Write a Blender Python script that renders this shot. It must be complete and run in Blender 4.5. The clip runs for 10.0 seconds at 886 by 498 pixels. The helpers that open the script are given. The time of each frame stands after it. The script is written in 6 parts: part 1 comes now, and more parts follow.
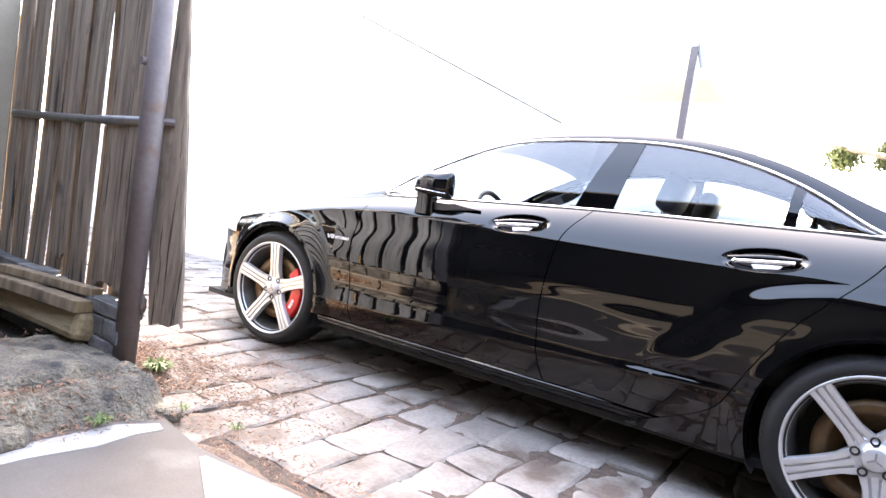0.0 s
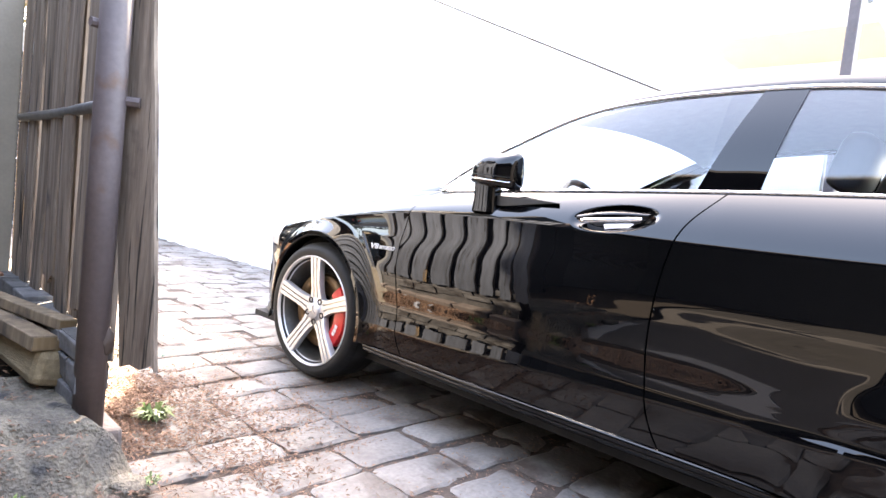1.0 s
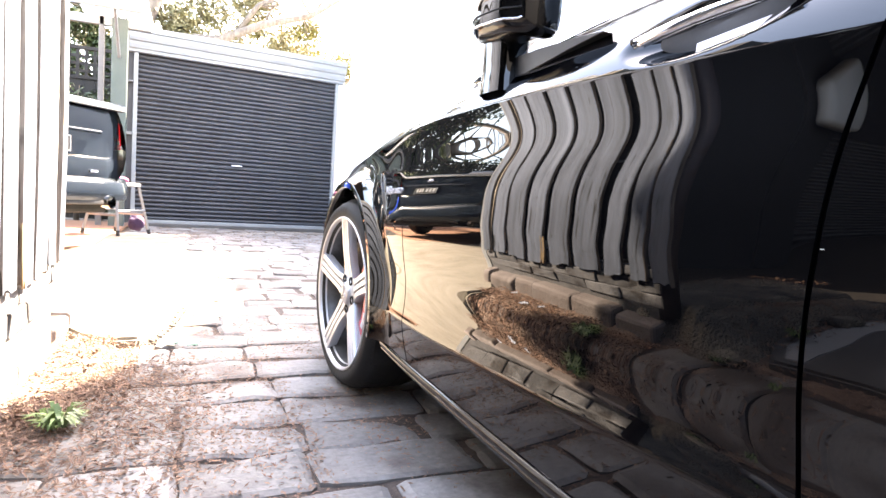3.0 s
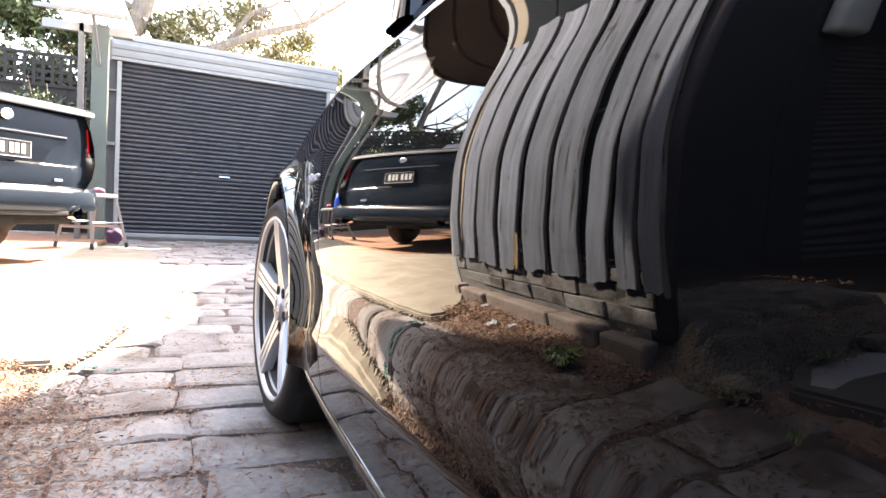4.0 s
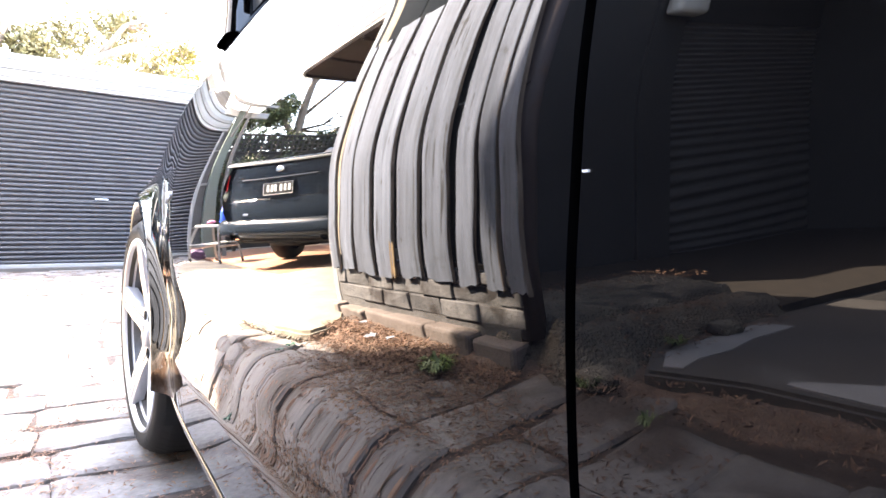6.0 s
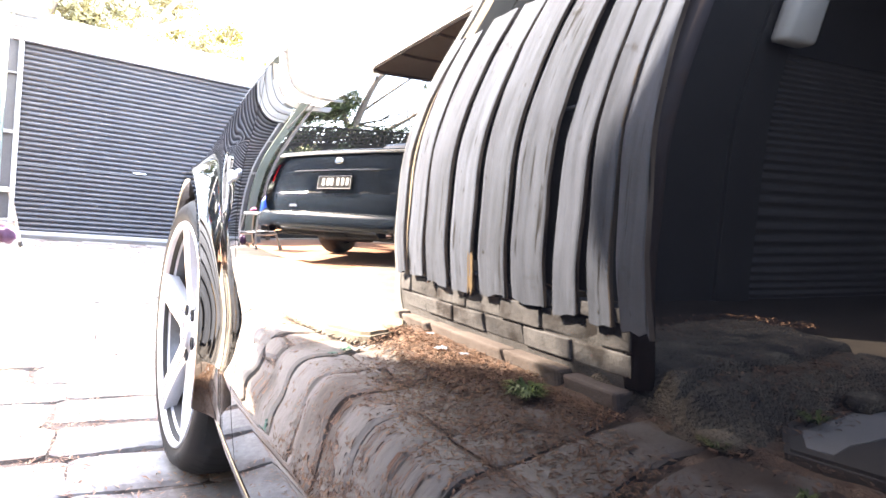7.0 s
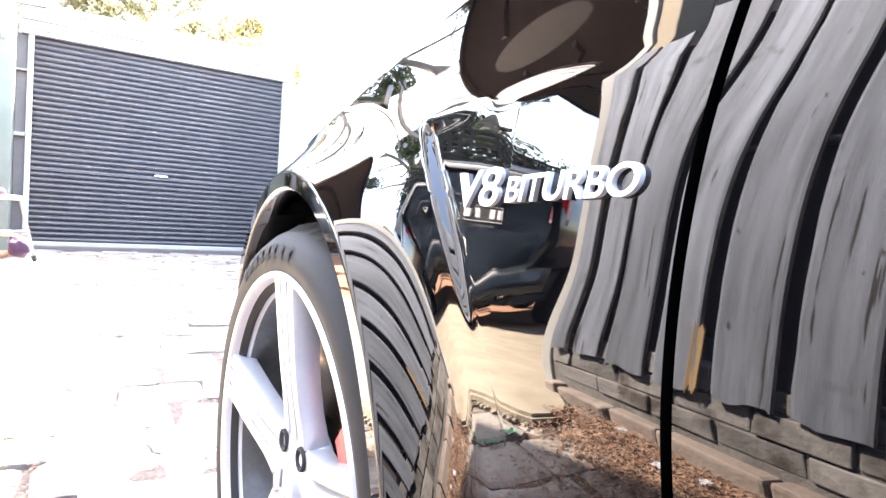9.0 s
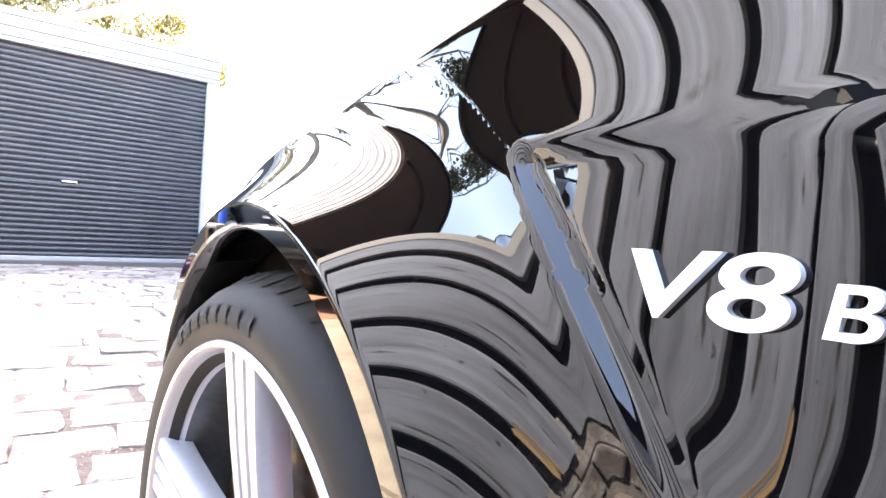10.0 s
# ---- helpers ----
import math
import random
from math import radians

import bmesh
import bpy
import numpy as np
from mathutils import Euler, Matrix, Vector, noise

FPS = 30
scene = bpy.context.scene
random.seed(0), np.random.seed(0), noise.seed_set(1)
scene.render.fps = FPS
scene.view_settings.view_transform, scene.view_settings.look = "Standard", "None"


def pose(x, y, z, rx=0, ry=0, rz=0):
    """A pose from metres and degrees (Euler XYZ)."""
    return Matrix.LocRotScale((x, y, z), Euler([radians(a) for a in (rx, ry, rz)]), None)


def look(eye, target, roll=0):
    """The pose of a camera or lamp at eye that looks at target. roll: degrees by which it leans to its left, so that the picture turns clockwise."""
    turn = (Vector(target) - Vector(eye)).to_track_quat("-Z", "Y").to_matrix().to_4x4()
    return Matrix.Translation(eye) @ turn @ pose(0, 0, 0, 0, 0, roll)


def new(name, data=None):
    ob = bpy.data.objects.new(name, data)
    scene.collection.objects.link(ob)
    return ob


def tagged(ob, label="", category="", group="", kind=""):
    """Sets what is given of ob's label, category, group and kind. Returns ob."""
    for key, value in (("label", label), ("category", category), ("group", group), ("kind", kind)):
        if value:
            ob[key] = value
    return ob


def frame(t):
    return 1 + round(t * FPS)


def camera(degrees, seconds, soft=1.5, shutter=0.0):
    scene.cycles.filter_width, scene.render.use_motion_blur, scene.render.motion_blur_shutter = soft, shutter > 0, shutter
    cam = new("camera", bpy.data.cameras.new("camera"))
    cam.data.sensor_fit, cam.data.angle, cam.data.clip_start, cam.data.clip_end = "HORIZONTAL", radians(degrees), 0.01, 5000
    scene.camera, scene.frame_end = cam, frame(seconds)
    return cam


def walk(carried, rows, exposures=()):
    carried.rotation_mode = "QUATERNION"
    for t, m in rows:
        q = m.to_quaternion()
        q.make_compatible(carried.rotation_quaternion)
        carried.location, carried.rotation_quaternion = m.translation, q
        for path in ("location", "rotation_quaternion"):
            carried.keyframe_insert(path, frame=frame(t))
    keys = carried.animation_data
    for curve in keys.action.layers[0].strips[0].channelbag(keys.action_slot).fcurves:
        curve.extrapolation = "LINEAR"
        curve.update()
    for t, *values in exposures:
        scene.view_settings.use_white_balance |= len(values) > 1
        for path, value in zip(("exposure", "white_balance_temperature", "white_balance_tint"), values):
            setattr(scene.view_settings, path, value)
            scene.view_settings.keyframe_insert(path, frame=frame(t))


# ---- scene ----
import functools

cam = camera(73.1, 10.0)

# seconds, eye, target, roll
PATH = [
    (0, (-2.266, -2.705, 0.904), (-0.607, -1.594, 0.783), 8.4),
    (0.3, (-1.956, -2.617, 0.895), (-0.397, -1.370, 0.773), 9.5),
    (0.5, (-1.917, -2.567, 0.915), (-0.349, -1.332, 0.797), 8.8),
    (0.8, (-1.647, -2.487, 0.881), (-0.118, -1.202, 0.791), 7.0),
    (1, (-1.57, -2.415, 0.872), (-0.14, -1.023, 0.745), 6.1),
    (1.2, (-1.441, -2.369, 0.874), (-0.155, -0.848, 0.688), 5.8),
    (1.5, (-1.221, -2.311, 0.854), (0.012, -0.746, 0.69), 6.6),
    (1.8, (-1.015, -2.260, 0.841), (0.220, -0.696, 0.672), 6.7),
    (2, (-0.884, -2.219, 0.798), (0.326, -0.638, 0.613), 5.9),
    (2.3, (-0.734, -2.173, 0.775), (0.315, -0.479, 0.600), 5.7),
    (2.5, (-0.644, -2.142, 0.727), (0.244, -0.359, 0.555), 4.2),
    (2.7, (-0.559, -2.11, 0.699), (0.242, -0.286, 0.523), 3.2),
    (3.8, (-0.196, -1.793, 0.641), (0.56, 0.053, 0.504), 4.9),
    (4, (-0.161, -1.78, 0.634), (0.598, 0.066, 0.514), 3.5),
    (4.5, (-0.109, -1.799, 0.635), (0.646, 0.048, 0.534), 2.7),
    (5, (-0.075, -1.823, 0.636), (0.789, -0.026, 0.556), 1.9),
    (5.5, (-0.069, -1.846, 0.634), (0.892, -0.1, 0.557), 2.0),
    (5.7, (-0.075, -1.845, 0.634), (0.947, -0.133, 0.564), 0.2),
    (6.8, (-0.127, -1.688, 0.634), (0.901, 0.027, 0.557), 4.4),
    (7, (-0.107, -1.536, 0.639), (0.86, 0.208, 0.564), 5.4),
    (7.5, (-0.116, -1.303, 0.651), (0.713, 0.51, 0.574), 4.8),
    (8, (-0.125, -1.044, 0.64), (0.833, 0.706, 0.551), 4.3),
    (8.5, (-0.125, -0.867, 0.648), (0.862, 0.87, 0.569), 4.2),
    (9, (-0.117, -0.724, 0.671), (0.804, 1.049, 0.572), 4.0),
    (9.5, (-0.097, -0.618, 0.687), (0.96, 1.076, 0.572), 3.0),
    (10, (-0.1, -0.514, 0.703), (1.021, 1.141, 0.643), 4.1),
]
walk(cam, [(t, look(eye, target, roll)) for t, eye, target, roll in PATH], [(0, 4.95, 8500, 15), (1.0, 4.82, 8400, 15), (2.0, 5.0, 8300, 15), (2.5, 4.88, 8200, 15), (2.7, 4.85, 8200, 15), (4, 4.2, 8000, 15), (5.0, 4.5, 8000, 15), (5.5, 5.05, 8000, 15), (5.7, 5.2, 8000, 15), (7.0, 5.95, 7900, 15), (7.5, 5.6, 7900, 15), (8, 5.5, 7900, 15), (9, 5.72, 7700, 15), (9.5, 5.55, 7600, 15), (10, 5.25, 7600, 15)])

# ---- light ----
SUN = Vector((0.56, 0.42, 0.78)).normalized()
world = bpy.data.worlds.new("sky")
scene.world = world
world.use_nodes = True
wt = world.node_tree
sky = wt.nodes.new("ShaderNodeTexSky")
sky.sky_type = "NISHITA"
sky.sun_disc = False
sky.sun_elevation = math.asin(SUN.z)
sky.sun_rotation = math.atan2(SUN.x, SUN.y)
sky.air_density, sky.dust_density = 1.0, 2.2
wt.links.new(sky.outputs[0], wt.nodes["Background"].inputs[0])
wt.nodes["Background"].inputs[1].default_value = 0.15
sun = new("sun", bpy.data.lights.new("sun", "SUN"))
sun.data.energy, sun.data.angle, sun.data.color = 4.3, radians(0.6), (1.0, 0.965, 0.91)
sun.matrix_world = look(SUN * 30, (0, 0, 0))


# ---- materials ----
def mat(name, a, b=None, scale=6.0, rough=0.7, bump=0.0, bscale=60.0, metal=0.0, spread=0.0, stretch=(1, 1, 1), fine=0.25, coat=0.0, stain=None, rough2=None):
    m = bpy.data.materials.new(name)
    m.use_nodes = True
    n, l = m.node_tree.nodes, m.node_tree.links
    p = n["Principled BSDF"]
    p.inputs["Metallic"].default_value = metal
    p.inputs["Roughness"].default_value = rough
    p.inputs["Coat Weight"].default_value = coat
    if b is None:
        p.inputs["Base Color"].default_value = (*a, 1)
        return m
    geo = n.new("ShaderNodeNewGeometry")
    mp = n.new("ShaderNodeMapping")
    mp.inputs["Scale"].default_value = stretch
    l.new(geo.outputs["Position"], mp.inputs["Vector"])
    big = n.new("ShaderNodeTexNoise")
    big.inputs["Scale"].default_value, big.inputs["Detail"].default_value, big.inputs["Roughness"].default_value = scale, 5, 0.62
    l.new(mp.outputs[0], big.inputs["Vector"])
    sm = n.new("ShaderNodeTexNoise")
    sm.inputs["Scale"].default_value, sm.inputs["Detail"].default_value = bscale, 3
    l.new(mp.outputs[0], sm.inputs["Vector"])
    mix = n.new("ShaderNodeMix")
    mix.data_type = "RGBA"
    mix.inputs["A"].default_value, mix.inputs["B"].default_value = (*a, 1), (*b, 1)
    ramp = n.new("ShaderNodeMapRange")
    ramp.inputs["From Min"].default_value, ramp.inputs["From Max"].default_value = 0.32, 0.68
    l.new(big.outputs["Fac"], ramp.inputs["Value"])
    l.new(ramp.outputs[0], mix.inputs["Factor"])
    out = mix.outputs["Result"]
    if stain:
        st = n.new("ShaderNodeTexNoise")
        st.inputs["Scale"].default_value, st.inputs["Detail"].default_value = stain[1], 6
        l.new(geo.outputs["Position"], st.inputs["Vector"])
        r2 = n.new("ShaderNodeMapRange")
        r2.inputs["From Min"].default_value, r2.inputs["From Max"].default_value = stain[2], stain[2] + 0.12
        l.new(st.outputs["Fac"], r2.inputs["Value"])
        m2 = n.new("ShaderNodeMix")
        m2.data_type = "RGBA"
        m2.inputs["B"].default_value = (*stain[0], 1)
        l.new(r2.outputs[0], m2.inputs["Factor"])
        l.new(out, m2.inputs["A"])
        out = m2.outputs["Result"]
    val = n.new("ShaderNodeMath")
    val.operation = "MULTIPLY_ADD"
    val.inputs[1].default_value, val.inputs[2].default_value = fine * 2, 1 - fine
    l.new(sm.outputs["Fac"], val.inputs[0])
    last = val.outputs[0]
    if spread:
        info = n.new("ShaderNodeObjectInfo")
        s1 = n.new("ShaderNodeMath")
        s1.operation = "MULTIPLY_ADD"
        s1.inputs[1].default_value, s1.inputs[2].default_value = spread * 2, 1 - spread
        l.new(info.outputs["Random"], s1.inputs[0])
        isl = n.new("ShaderNodeMath")
        isl.operation = "MULTIPLY_ADD"
        isl.inputs[1].default_value, isl.inputs[2].default_value = spread * 1.2, 1 - spread * 0.6
        l.new(geo.outputs["Random Per Island"], isl.inputs[0])
        s2 = n.new("ShaderNodeMath")
        s2.operation = "MULTIPLY"
        l.new(s1.outputs[0], s2.inputs[0])
        l.new(isl.outputs[0], s2.inputs[1])
        s3 = n.new("ShaderNodeMath")
        s3.operation = "MULTIPLY"
        l.new(s2.outputs[0], s3.inputs[0])
        l.new(last, s3.inputs[1])
        last = s3.outputs[0]
    hsv = n.new("ShaderNodeHueSaturation")
    l.new(last, hsv.inputs["Value"])
    l.new(out, hsv.inputs["Color"])
    l.new(hsv.outputs[0], p.inputs["Base Color"])
    if rough2 is not None:
        rr = n.new("ShaderNodeMapRange")
        rr.inputs["To Min"].default_value, rr.inputs["To Max"].default_value = rough, rough2
        l.new(big.outputs["Fac"], rr.inputs["Value"])
        l.new(rr.outputs[0], p.inputs["Roughness"])
    if bump:
        bp = n.new("ShaderNodeBump")
        bp.inputs["Strength"].default_value, bp.inputs["Distance"].default_value = min(1, bump * 60), bump
        add = n.new("ShaderNodeMath")
        add.operation = "ADD"
        l.new(sm.outputs["Fac"], add.inputs[0])
        l.new(big.outputs["Fac"], add.inputs[1])
        l.new(add.outputs[0], bp.inputs["Height"])
        l.new(bp.outputs[0], p.inputs["Normal"])
    return m



def cracks(m, colour, stretch, scale, level, width):
    """Dark checks and knots along the grain."""
    n, l = m.node_tree.nodes, m.node_tree.links
    geo, mp, tex, rg, mx = n.new("ShaderNodeNewGeometry"), n.new("ShaderNodeMapping"), n.new("ShaderNodeTexNoise"), n.new("ShaderNodeMapRange"), n.new("ShaderNodeMix")
    mp.inputs["Scale"].default_value = stretch
    tex.inputs["Scale"].default_value, tex.inputs["Detail"].default_value = scale, 4
    rg.inputs["From Min"].default_value, rg.inputs["From Max"].default_value = level, level + width
    mx.data_type = "RGBA"
    mx.inputs["B"].default_value = (*colour, 1)
    base = n["Principled BSDF"].inputs["Base Color"]
    source = base.links[0].from_socket
    l.new(geo.outputs["Position"], mp.inputs["Vector"])
    l.new(mp.outputs[0], tex.inputs["Vector"])
    l.new(tex.outputs["Fac"], rg.inputs["Value"])
    l.new(rg.outputs[0], mx.inputs["Factor"])
    l.new(source, mx.inputs["A"])
    l.new(mx.outputs["Result"], base)


def light_by_height(m, z0, z1, low, high):
    """Paints light into timber by height: darker at the foot, brighter towards the top."""
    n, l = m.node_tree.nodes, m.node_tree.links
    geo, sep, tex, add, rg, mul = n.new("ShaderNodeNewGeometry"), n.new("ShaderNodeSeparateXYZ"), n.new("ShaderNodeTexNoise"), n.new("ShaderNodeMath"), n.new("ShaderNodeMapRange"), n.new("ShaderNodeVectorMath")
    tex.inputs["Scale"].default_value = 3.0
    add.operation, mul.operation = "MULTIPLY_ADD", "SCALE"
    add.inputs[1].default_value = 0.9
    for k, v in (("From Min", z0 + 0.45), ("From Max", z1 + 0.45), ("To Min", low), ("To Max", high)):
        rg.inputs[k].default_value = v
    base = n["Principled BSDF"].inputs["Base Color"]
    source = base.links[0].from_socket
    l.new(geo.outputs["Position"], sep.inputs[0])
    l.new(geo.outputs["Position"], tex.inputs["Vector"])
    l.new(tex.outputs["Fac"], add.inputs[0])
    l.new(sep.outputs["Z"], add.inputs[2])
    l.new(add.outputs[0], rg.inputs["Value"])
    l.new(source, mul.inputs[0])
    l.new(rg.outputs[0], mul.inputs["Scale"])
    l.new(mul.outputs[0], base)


def glass(name, tint, rough=0.0):
    m = bpy.data.materials.new(name)
    m.use_nodes = True
    n, l = m.node_tree.nodes, m.node_tree.links
    n.remove(n["Principled BSDF"])
    tr, gl, mx, fr = n.new("ShaderNodeBsdfTransparent"), n.new("ShaderNodeBsdfGlossy"), n.new("ShaderNodeMixShader"), n.new("ShaderNodeFresnel")
    tr.inputs[0].default_value = (*tint, 1)
    gl.inputs["Roughness"].default_value = rough
    fr.inputs["IOR"].default_value = 1.9
    l.new(fr.outputs[0], mx.inputs[0])
    l.new(tr.outputs[0], mx.inputs[1])
    l.new(gl.outputs[0], mx.inputs[2])
    l.new(mx.outputs[0], n["Material Output"].inputs[0])
    return m


SHEET = bpy.data.materials.new("translucent_sheet")
SHEET.use_nodes = True
_n, _l = SHEET.node_tree.nodes, SHEET.node_tree.links
_t, _d, _m = _n.new("ShaderNodeBsdfTranslucent"), _n.new("ShaderNodeBsdfDiffuse"), _n.new("ShaderNodeMixShader")
_t.inputs[0].default_value, _d.inputs[0].default_value, _m.inputs[0].default_value = (0.5, 0.5, 0.495, 1), (0.78, 0.78, 0.77, 1), 0.5
_l.new(_t.outputs[0], _m.inputs[1])
_l.new(_d.outputs[0], _m.inputs[2])
_l.new(_m.outputs[0], _n["Material Output"].inputs[0])
PAINT = mat("black_paint", (0.0012, 0.0012, 0.0015), rough=0.015)
PAINT.node_tree.nodes["Principled BSDF"].inputs["IOR"].default_value = 1.44
PAINT.node_tree.nodes["Principled BSDF"].inputs["Coat Roughness"].default_value = 0.008
CHROME = mat("chrome", (0.86, 0.87, 0.9), rough=0.06, metal=1.0)
ALLOY = mat("alloy", (0.46, 0.46, 0.47), (0.40, 0.40, 0.41), 9, 0.33, 0, 200, metal=0.55, fine=0.08)
BARREL = mat("dark_barrel", (0.045, 0.044, 0.043), (0.085, 0.082, 0.08), 14, 0.45, 0, 120, metal=0.5)
ALLOY_DARK = mat("alloy_grey", (0.28, 0.28, 0.3), rough=0.35, metal=0.8)
TYRE = mat("rubber", (0.0095, 0.0095, 0.0098), (0.0150, 0.0148, 0.0146), 14, 0.55, 0.0004, 300, rough2=0.75)
TYRE.node_tree.nodes["Principled BSDF"].inputs["Specular IOR Level"].default_value = 0.2
PLASTIC = mat("black_plastic", (0.012, 0.012, 0.013), (0.02, 0.02, 0.021), 20, 0.45, 0, 200)
LINER = mat("wheel_liner", (0.006, 0.006, 0.006), (0.012, 0.011, 0.010), 10, 0.9, 0, 80)
RED = mat("caliper_red", (0.46, 0.009, 0.011), (0.38, 0.007, 0.009), 12, 0.35, 0, 90)
DISC = mat("brake_disc", (0.107, 0.0606, 0.0249), (0.0713, 0.0392, 0.0178), 30, 0.45, 0.0002, 300, metal=0.5)
BADGE = mat("satin_silver", (0.528, 0.528, 0.541), rough=0.4, metal=0.3)
WHITE_MARK = mat("white_mark", (0.495, 0.495, 0.495), rough=0.5)
GLASS = glass("car_glass", (0.93, 0.96, 0.98))
GLASS_DARK = glass("tinted_glass", (0.25, 0.3, 0.33))
LEATHER = mat("seat_leather", (0.05, 0.055, 0.065), (0.07, 0.075, 0.085), 12, 0.5, 0.0005, 200)
AMBER = mat("amber_lens", (0.405, 0.119, 0.0216), rough=0.12)
RED_LENS = mat("red_lens", (0.5, 0.01, 0.015), rough=0.12, coat=1.0)
BLUE = mat("blue_plastic", (0.02, 0.08, 0.5), rough=0.3)
STONE = mat("bluestone", (0.118, 0.107, 0.099), (0.166, 0.154, 0.142), 5, 0.8, 0.007, 60, spread=0.2, stain=((0.062, 0.0465, 0.0372), 3.1, 0.52), rough2=0.6, fine=0.42)
MORTAR = mat("joint_dirt", (0.0305, 0.0208, 0.0166), (0.0719, 0.0513, 0.0402), 26, 0.95, 0.006, 120, fine=0.4)
DIRT = mat("dirt", (0.0459, 0.0297, 0.0205), (0.0918, 0.0621, 0.0432), 3, 0.95, 0.008, 90, fine=0.4)
LEAF_LITTER = mat("leaf_litter", (0.102, 0.0463, 0.0278), (0.24, 0.148, 0.097), 40, 0.85, 0, 200, spread=0.3)
CONCRETE = mat("apron_concrete", (0.118, 0.102, 0.078), (0.19, 0.168, 0.132), 5, 0.9, 0.007, 150, stain=((0.107, 0.0858, 0.0606), 1.6, 0.6))
SLAB = mat("slab_concrete", (0.057, 0.052, 0.0488), (0.077, 0.071, 0.067), 3.5, 0.8, 0.002, 110, stain=((0.107, 0.104, 0.0997), 2.2, 0.62))
SHADE_EARTH = mat("shade_earth", (0.014, 0.011, 0.009), (0.034, 0.026, 0.020), 12, 0.95, 0.008, 120, fine=0.4)
SHADE_FLOOR = mat("shade_concrete", (0.016, 0.015, 0.015), (0.034, 0.032, 0.031), 3, 0.8, 0.002, 110)
TERRACOTTA = mat("terracotta_paving", (0.15, 0.068, 0.0356), (0.185, 0.0924, 0.0535), 5, 0.85, 0.002, 90)
ROCK = mat("old_concrete", (0.062, 0.055, 0.047), (0.215, 0.182, 0.135), 5, 0.9, 0.018, 85, stain=((0.034, 0.032, 0.031), 7.0, 0.545), fine=0.55)
FOOTING = mat("pinkish_block", (0.114, 0.0924, 0.0818), (0.164, 0.139, 0.125), 7, 0.9, 0.008, 60, spread=0.12, stain=((0.0535, 0.0428, 0.0356), 5, 0.6))
MOULD = mat("leaf_mould", (0.100, 0.064, 0.047), (0.19, 0.135, 0.102), 22, 0.95, 0.012, 160, fine=0.5, stain=((0.0588, 0.0401, 0.0267), 4, 0.56))
# for the slab's painted sunlight and its chalky edge
PALE = mat("pale_sun_chalk", (0.221, 0.217, 0.214), (0.257, 0.253, 0.249), 5, 0.85, 0.001, 130)
OLD_MORTAR = mat("old_mortar", (0.062, 0.060, 0.059), (0.115, 0.112, 0.110), 14, 0.95, 0.008, 90, fine=0.4)
BRICK = mat("old_brick", (0.068, 0.068, 0.070), (0.150, 0.147, 0.146), 11, 0.92, 0.007, 60, spread=0.22, stain=((0.036, 0.031, 0.029), 8, 0.55), fine=0.4)
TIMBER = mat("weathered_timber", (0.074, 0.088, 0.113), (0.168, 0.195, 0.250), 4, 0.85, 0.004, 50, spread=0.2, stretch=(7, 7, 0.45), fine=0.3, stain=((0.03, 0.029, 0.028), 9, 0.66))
cracks(TIMBER, (0.014, 0.014, 0.016), (22, 22, 1.1), 2.0, 0.65, 0.03)
cracks(TIMBER, (0.02, 0.02, 0.021), (5, 5, 2.2), 6.0, 0.70, 0.04)
# stronger light up the fence is put into the timber colour
light_by_height(TIMBER, 0.4, 1.7, 0.72, 1.5)
TIMBER_IN = mat("brown_timber", (0.105, 0.074, 0.046), (0.23, 0.17, 0.108), 5, 0.85, 0.003, 50, spread=0.18, stretch=(6, 6, 0.45), fine=0.35, stain=((0.0378, 0.0297, 0.0243), 5, 0.63))
TIMBER_OLD = mat("grey_brown_timber", (0.082, 0.058, 0.042), (0.25, 0.195, 0.150), 5, 0.85, 0.003, 50, stretch=(6, 6, 0.45), fine=0.35, stain=((0.055, 0.042, 0.033), 5, 0.63))
cracks(TIMBER_OLD, (0.022, 0.016, 0.012), (26, 26, 0.9), 2.2, 0.61, 0.04)
TIMBER_SHADE = mat("gap_shade_timber", (0.016, 0.014, 0.013), (0.034, 0.030, 0.027), 5, 0.8, 0.003, 50, stretch=(6, 6, 0.45), fine=0.35)
SPLIT_WOOD = mat("fresh_split_wood", (0.196, 0.135, 0.0713), (0.15, 0.0964, 0.0463), 20, 0.8, 0.002, 80, stretch=(4, 4, 0.6))
SLEEPER = mat("old_sleeper", (0.140, 0.102, 0.056), (0.27, 0.208, 0.125), 6, 0.9, 0.006, 60, stretch=(5, 0.6, 5), fine=0.35)
POST = mat("painted_steel_post", (0.0702, 0.054, 0.054), (0.103, 0.081, 0.081), 5, 0.6, 0.001, 60, stain=((0.0864, 0.0432, 0.0243), 9, 0.62))
GALV = mat("galvanised_pipe", (0.135, 0.135, 0.135), (0.185, 0.185, 0.185), 14, 0.45, 0, 120, metal=0.6)
RENDER_W = mat("white_render", (0.80, 0.80, 0.79), (0.74, 0.74, 0.73), 2, 0.9, 0.002, 120, fine=0.04)
RENDER_Y = mat("cream_render", (0.74, 0.64, 0.47), (0.69, 0.59, 0.42), 2, 0.9, 0.002, 120, fine=0.05)
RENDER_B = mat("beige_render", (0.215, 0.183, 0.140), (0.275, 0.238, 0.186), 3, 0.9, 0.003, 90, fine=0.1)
ROLLER = mat("roller_door_steel", (0.0221, 0.0228, 0.0278), (0.0303, 0.0314, 0.0371), 3, 0.42, 0, 90, fine=0.06)
ROLLER_DK = mat("dark_roller_steel", (0.092, 0.090, 0.092), (0.12, 0.118, 0.12), 3, 0.42, 0, 90)
FLASH = mat("pale_flashing", (0.232, 0.236, 0.236), (0.201, 0.206, 0.211), 4, 0.4, 0, 90, fine=0.06)
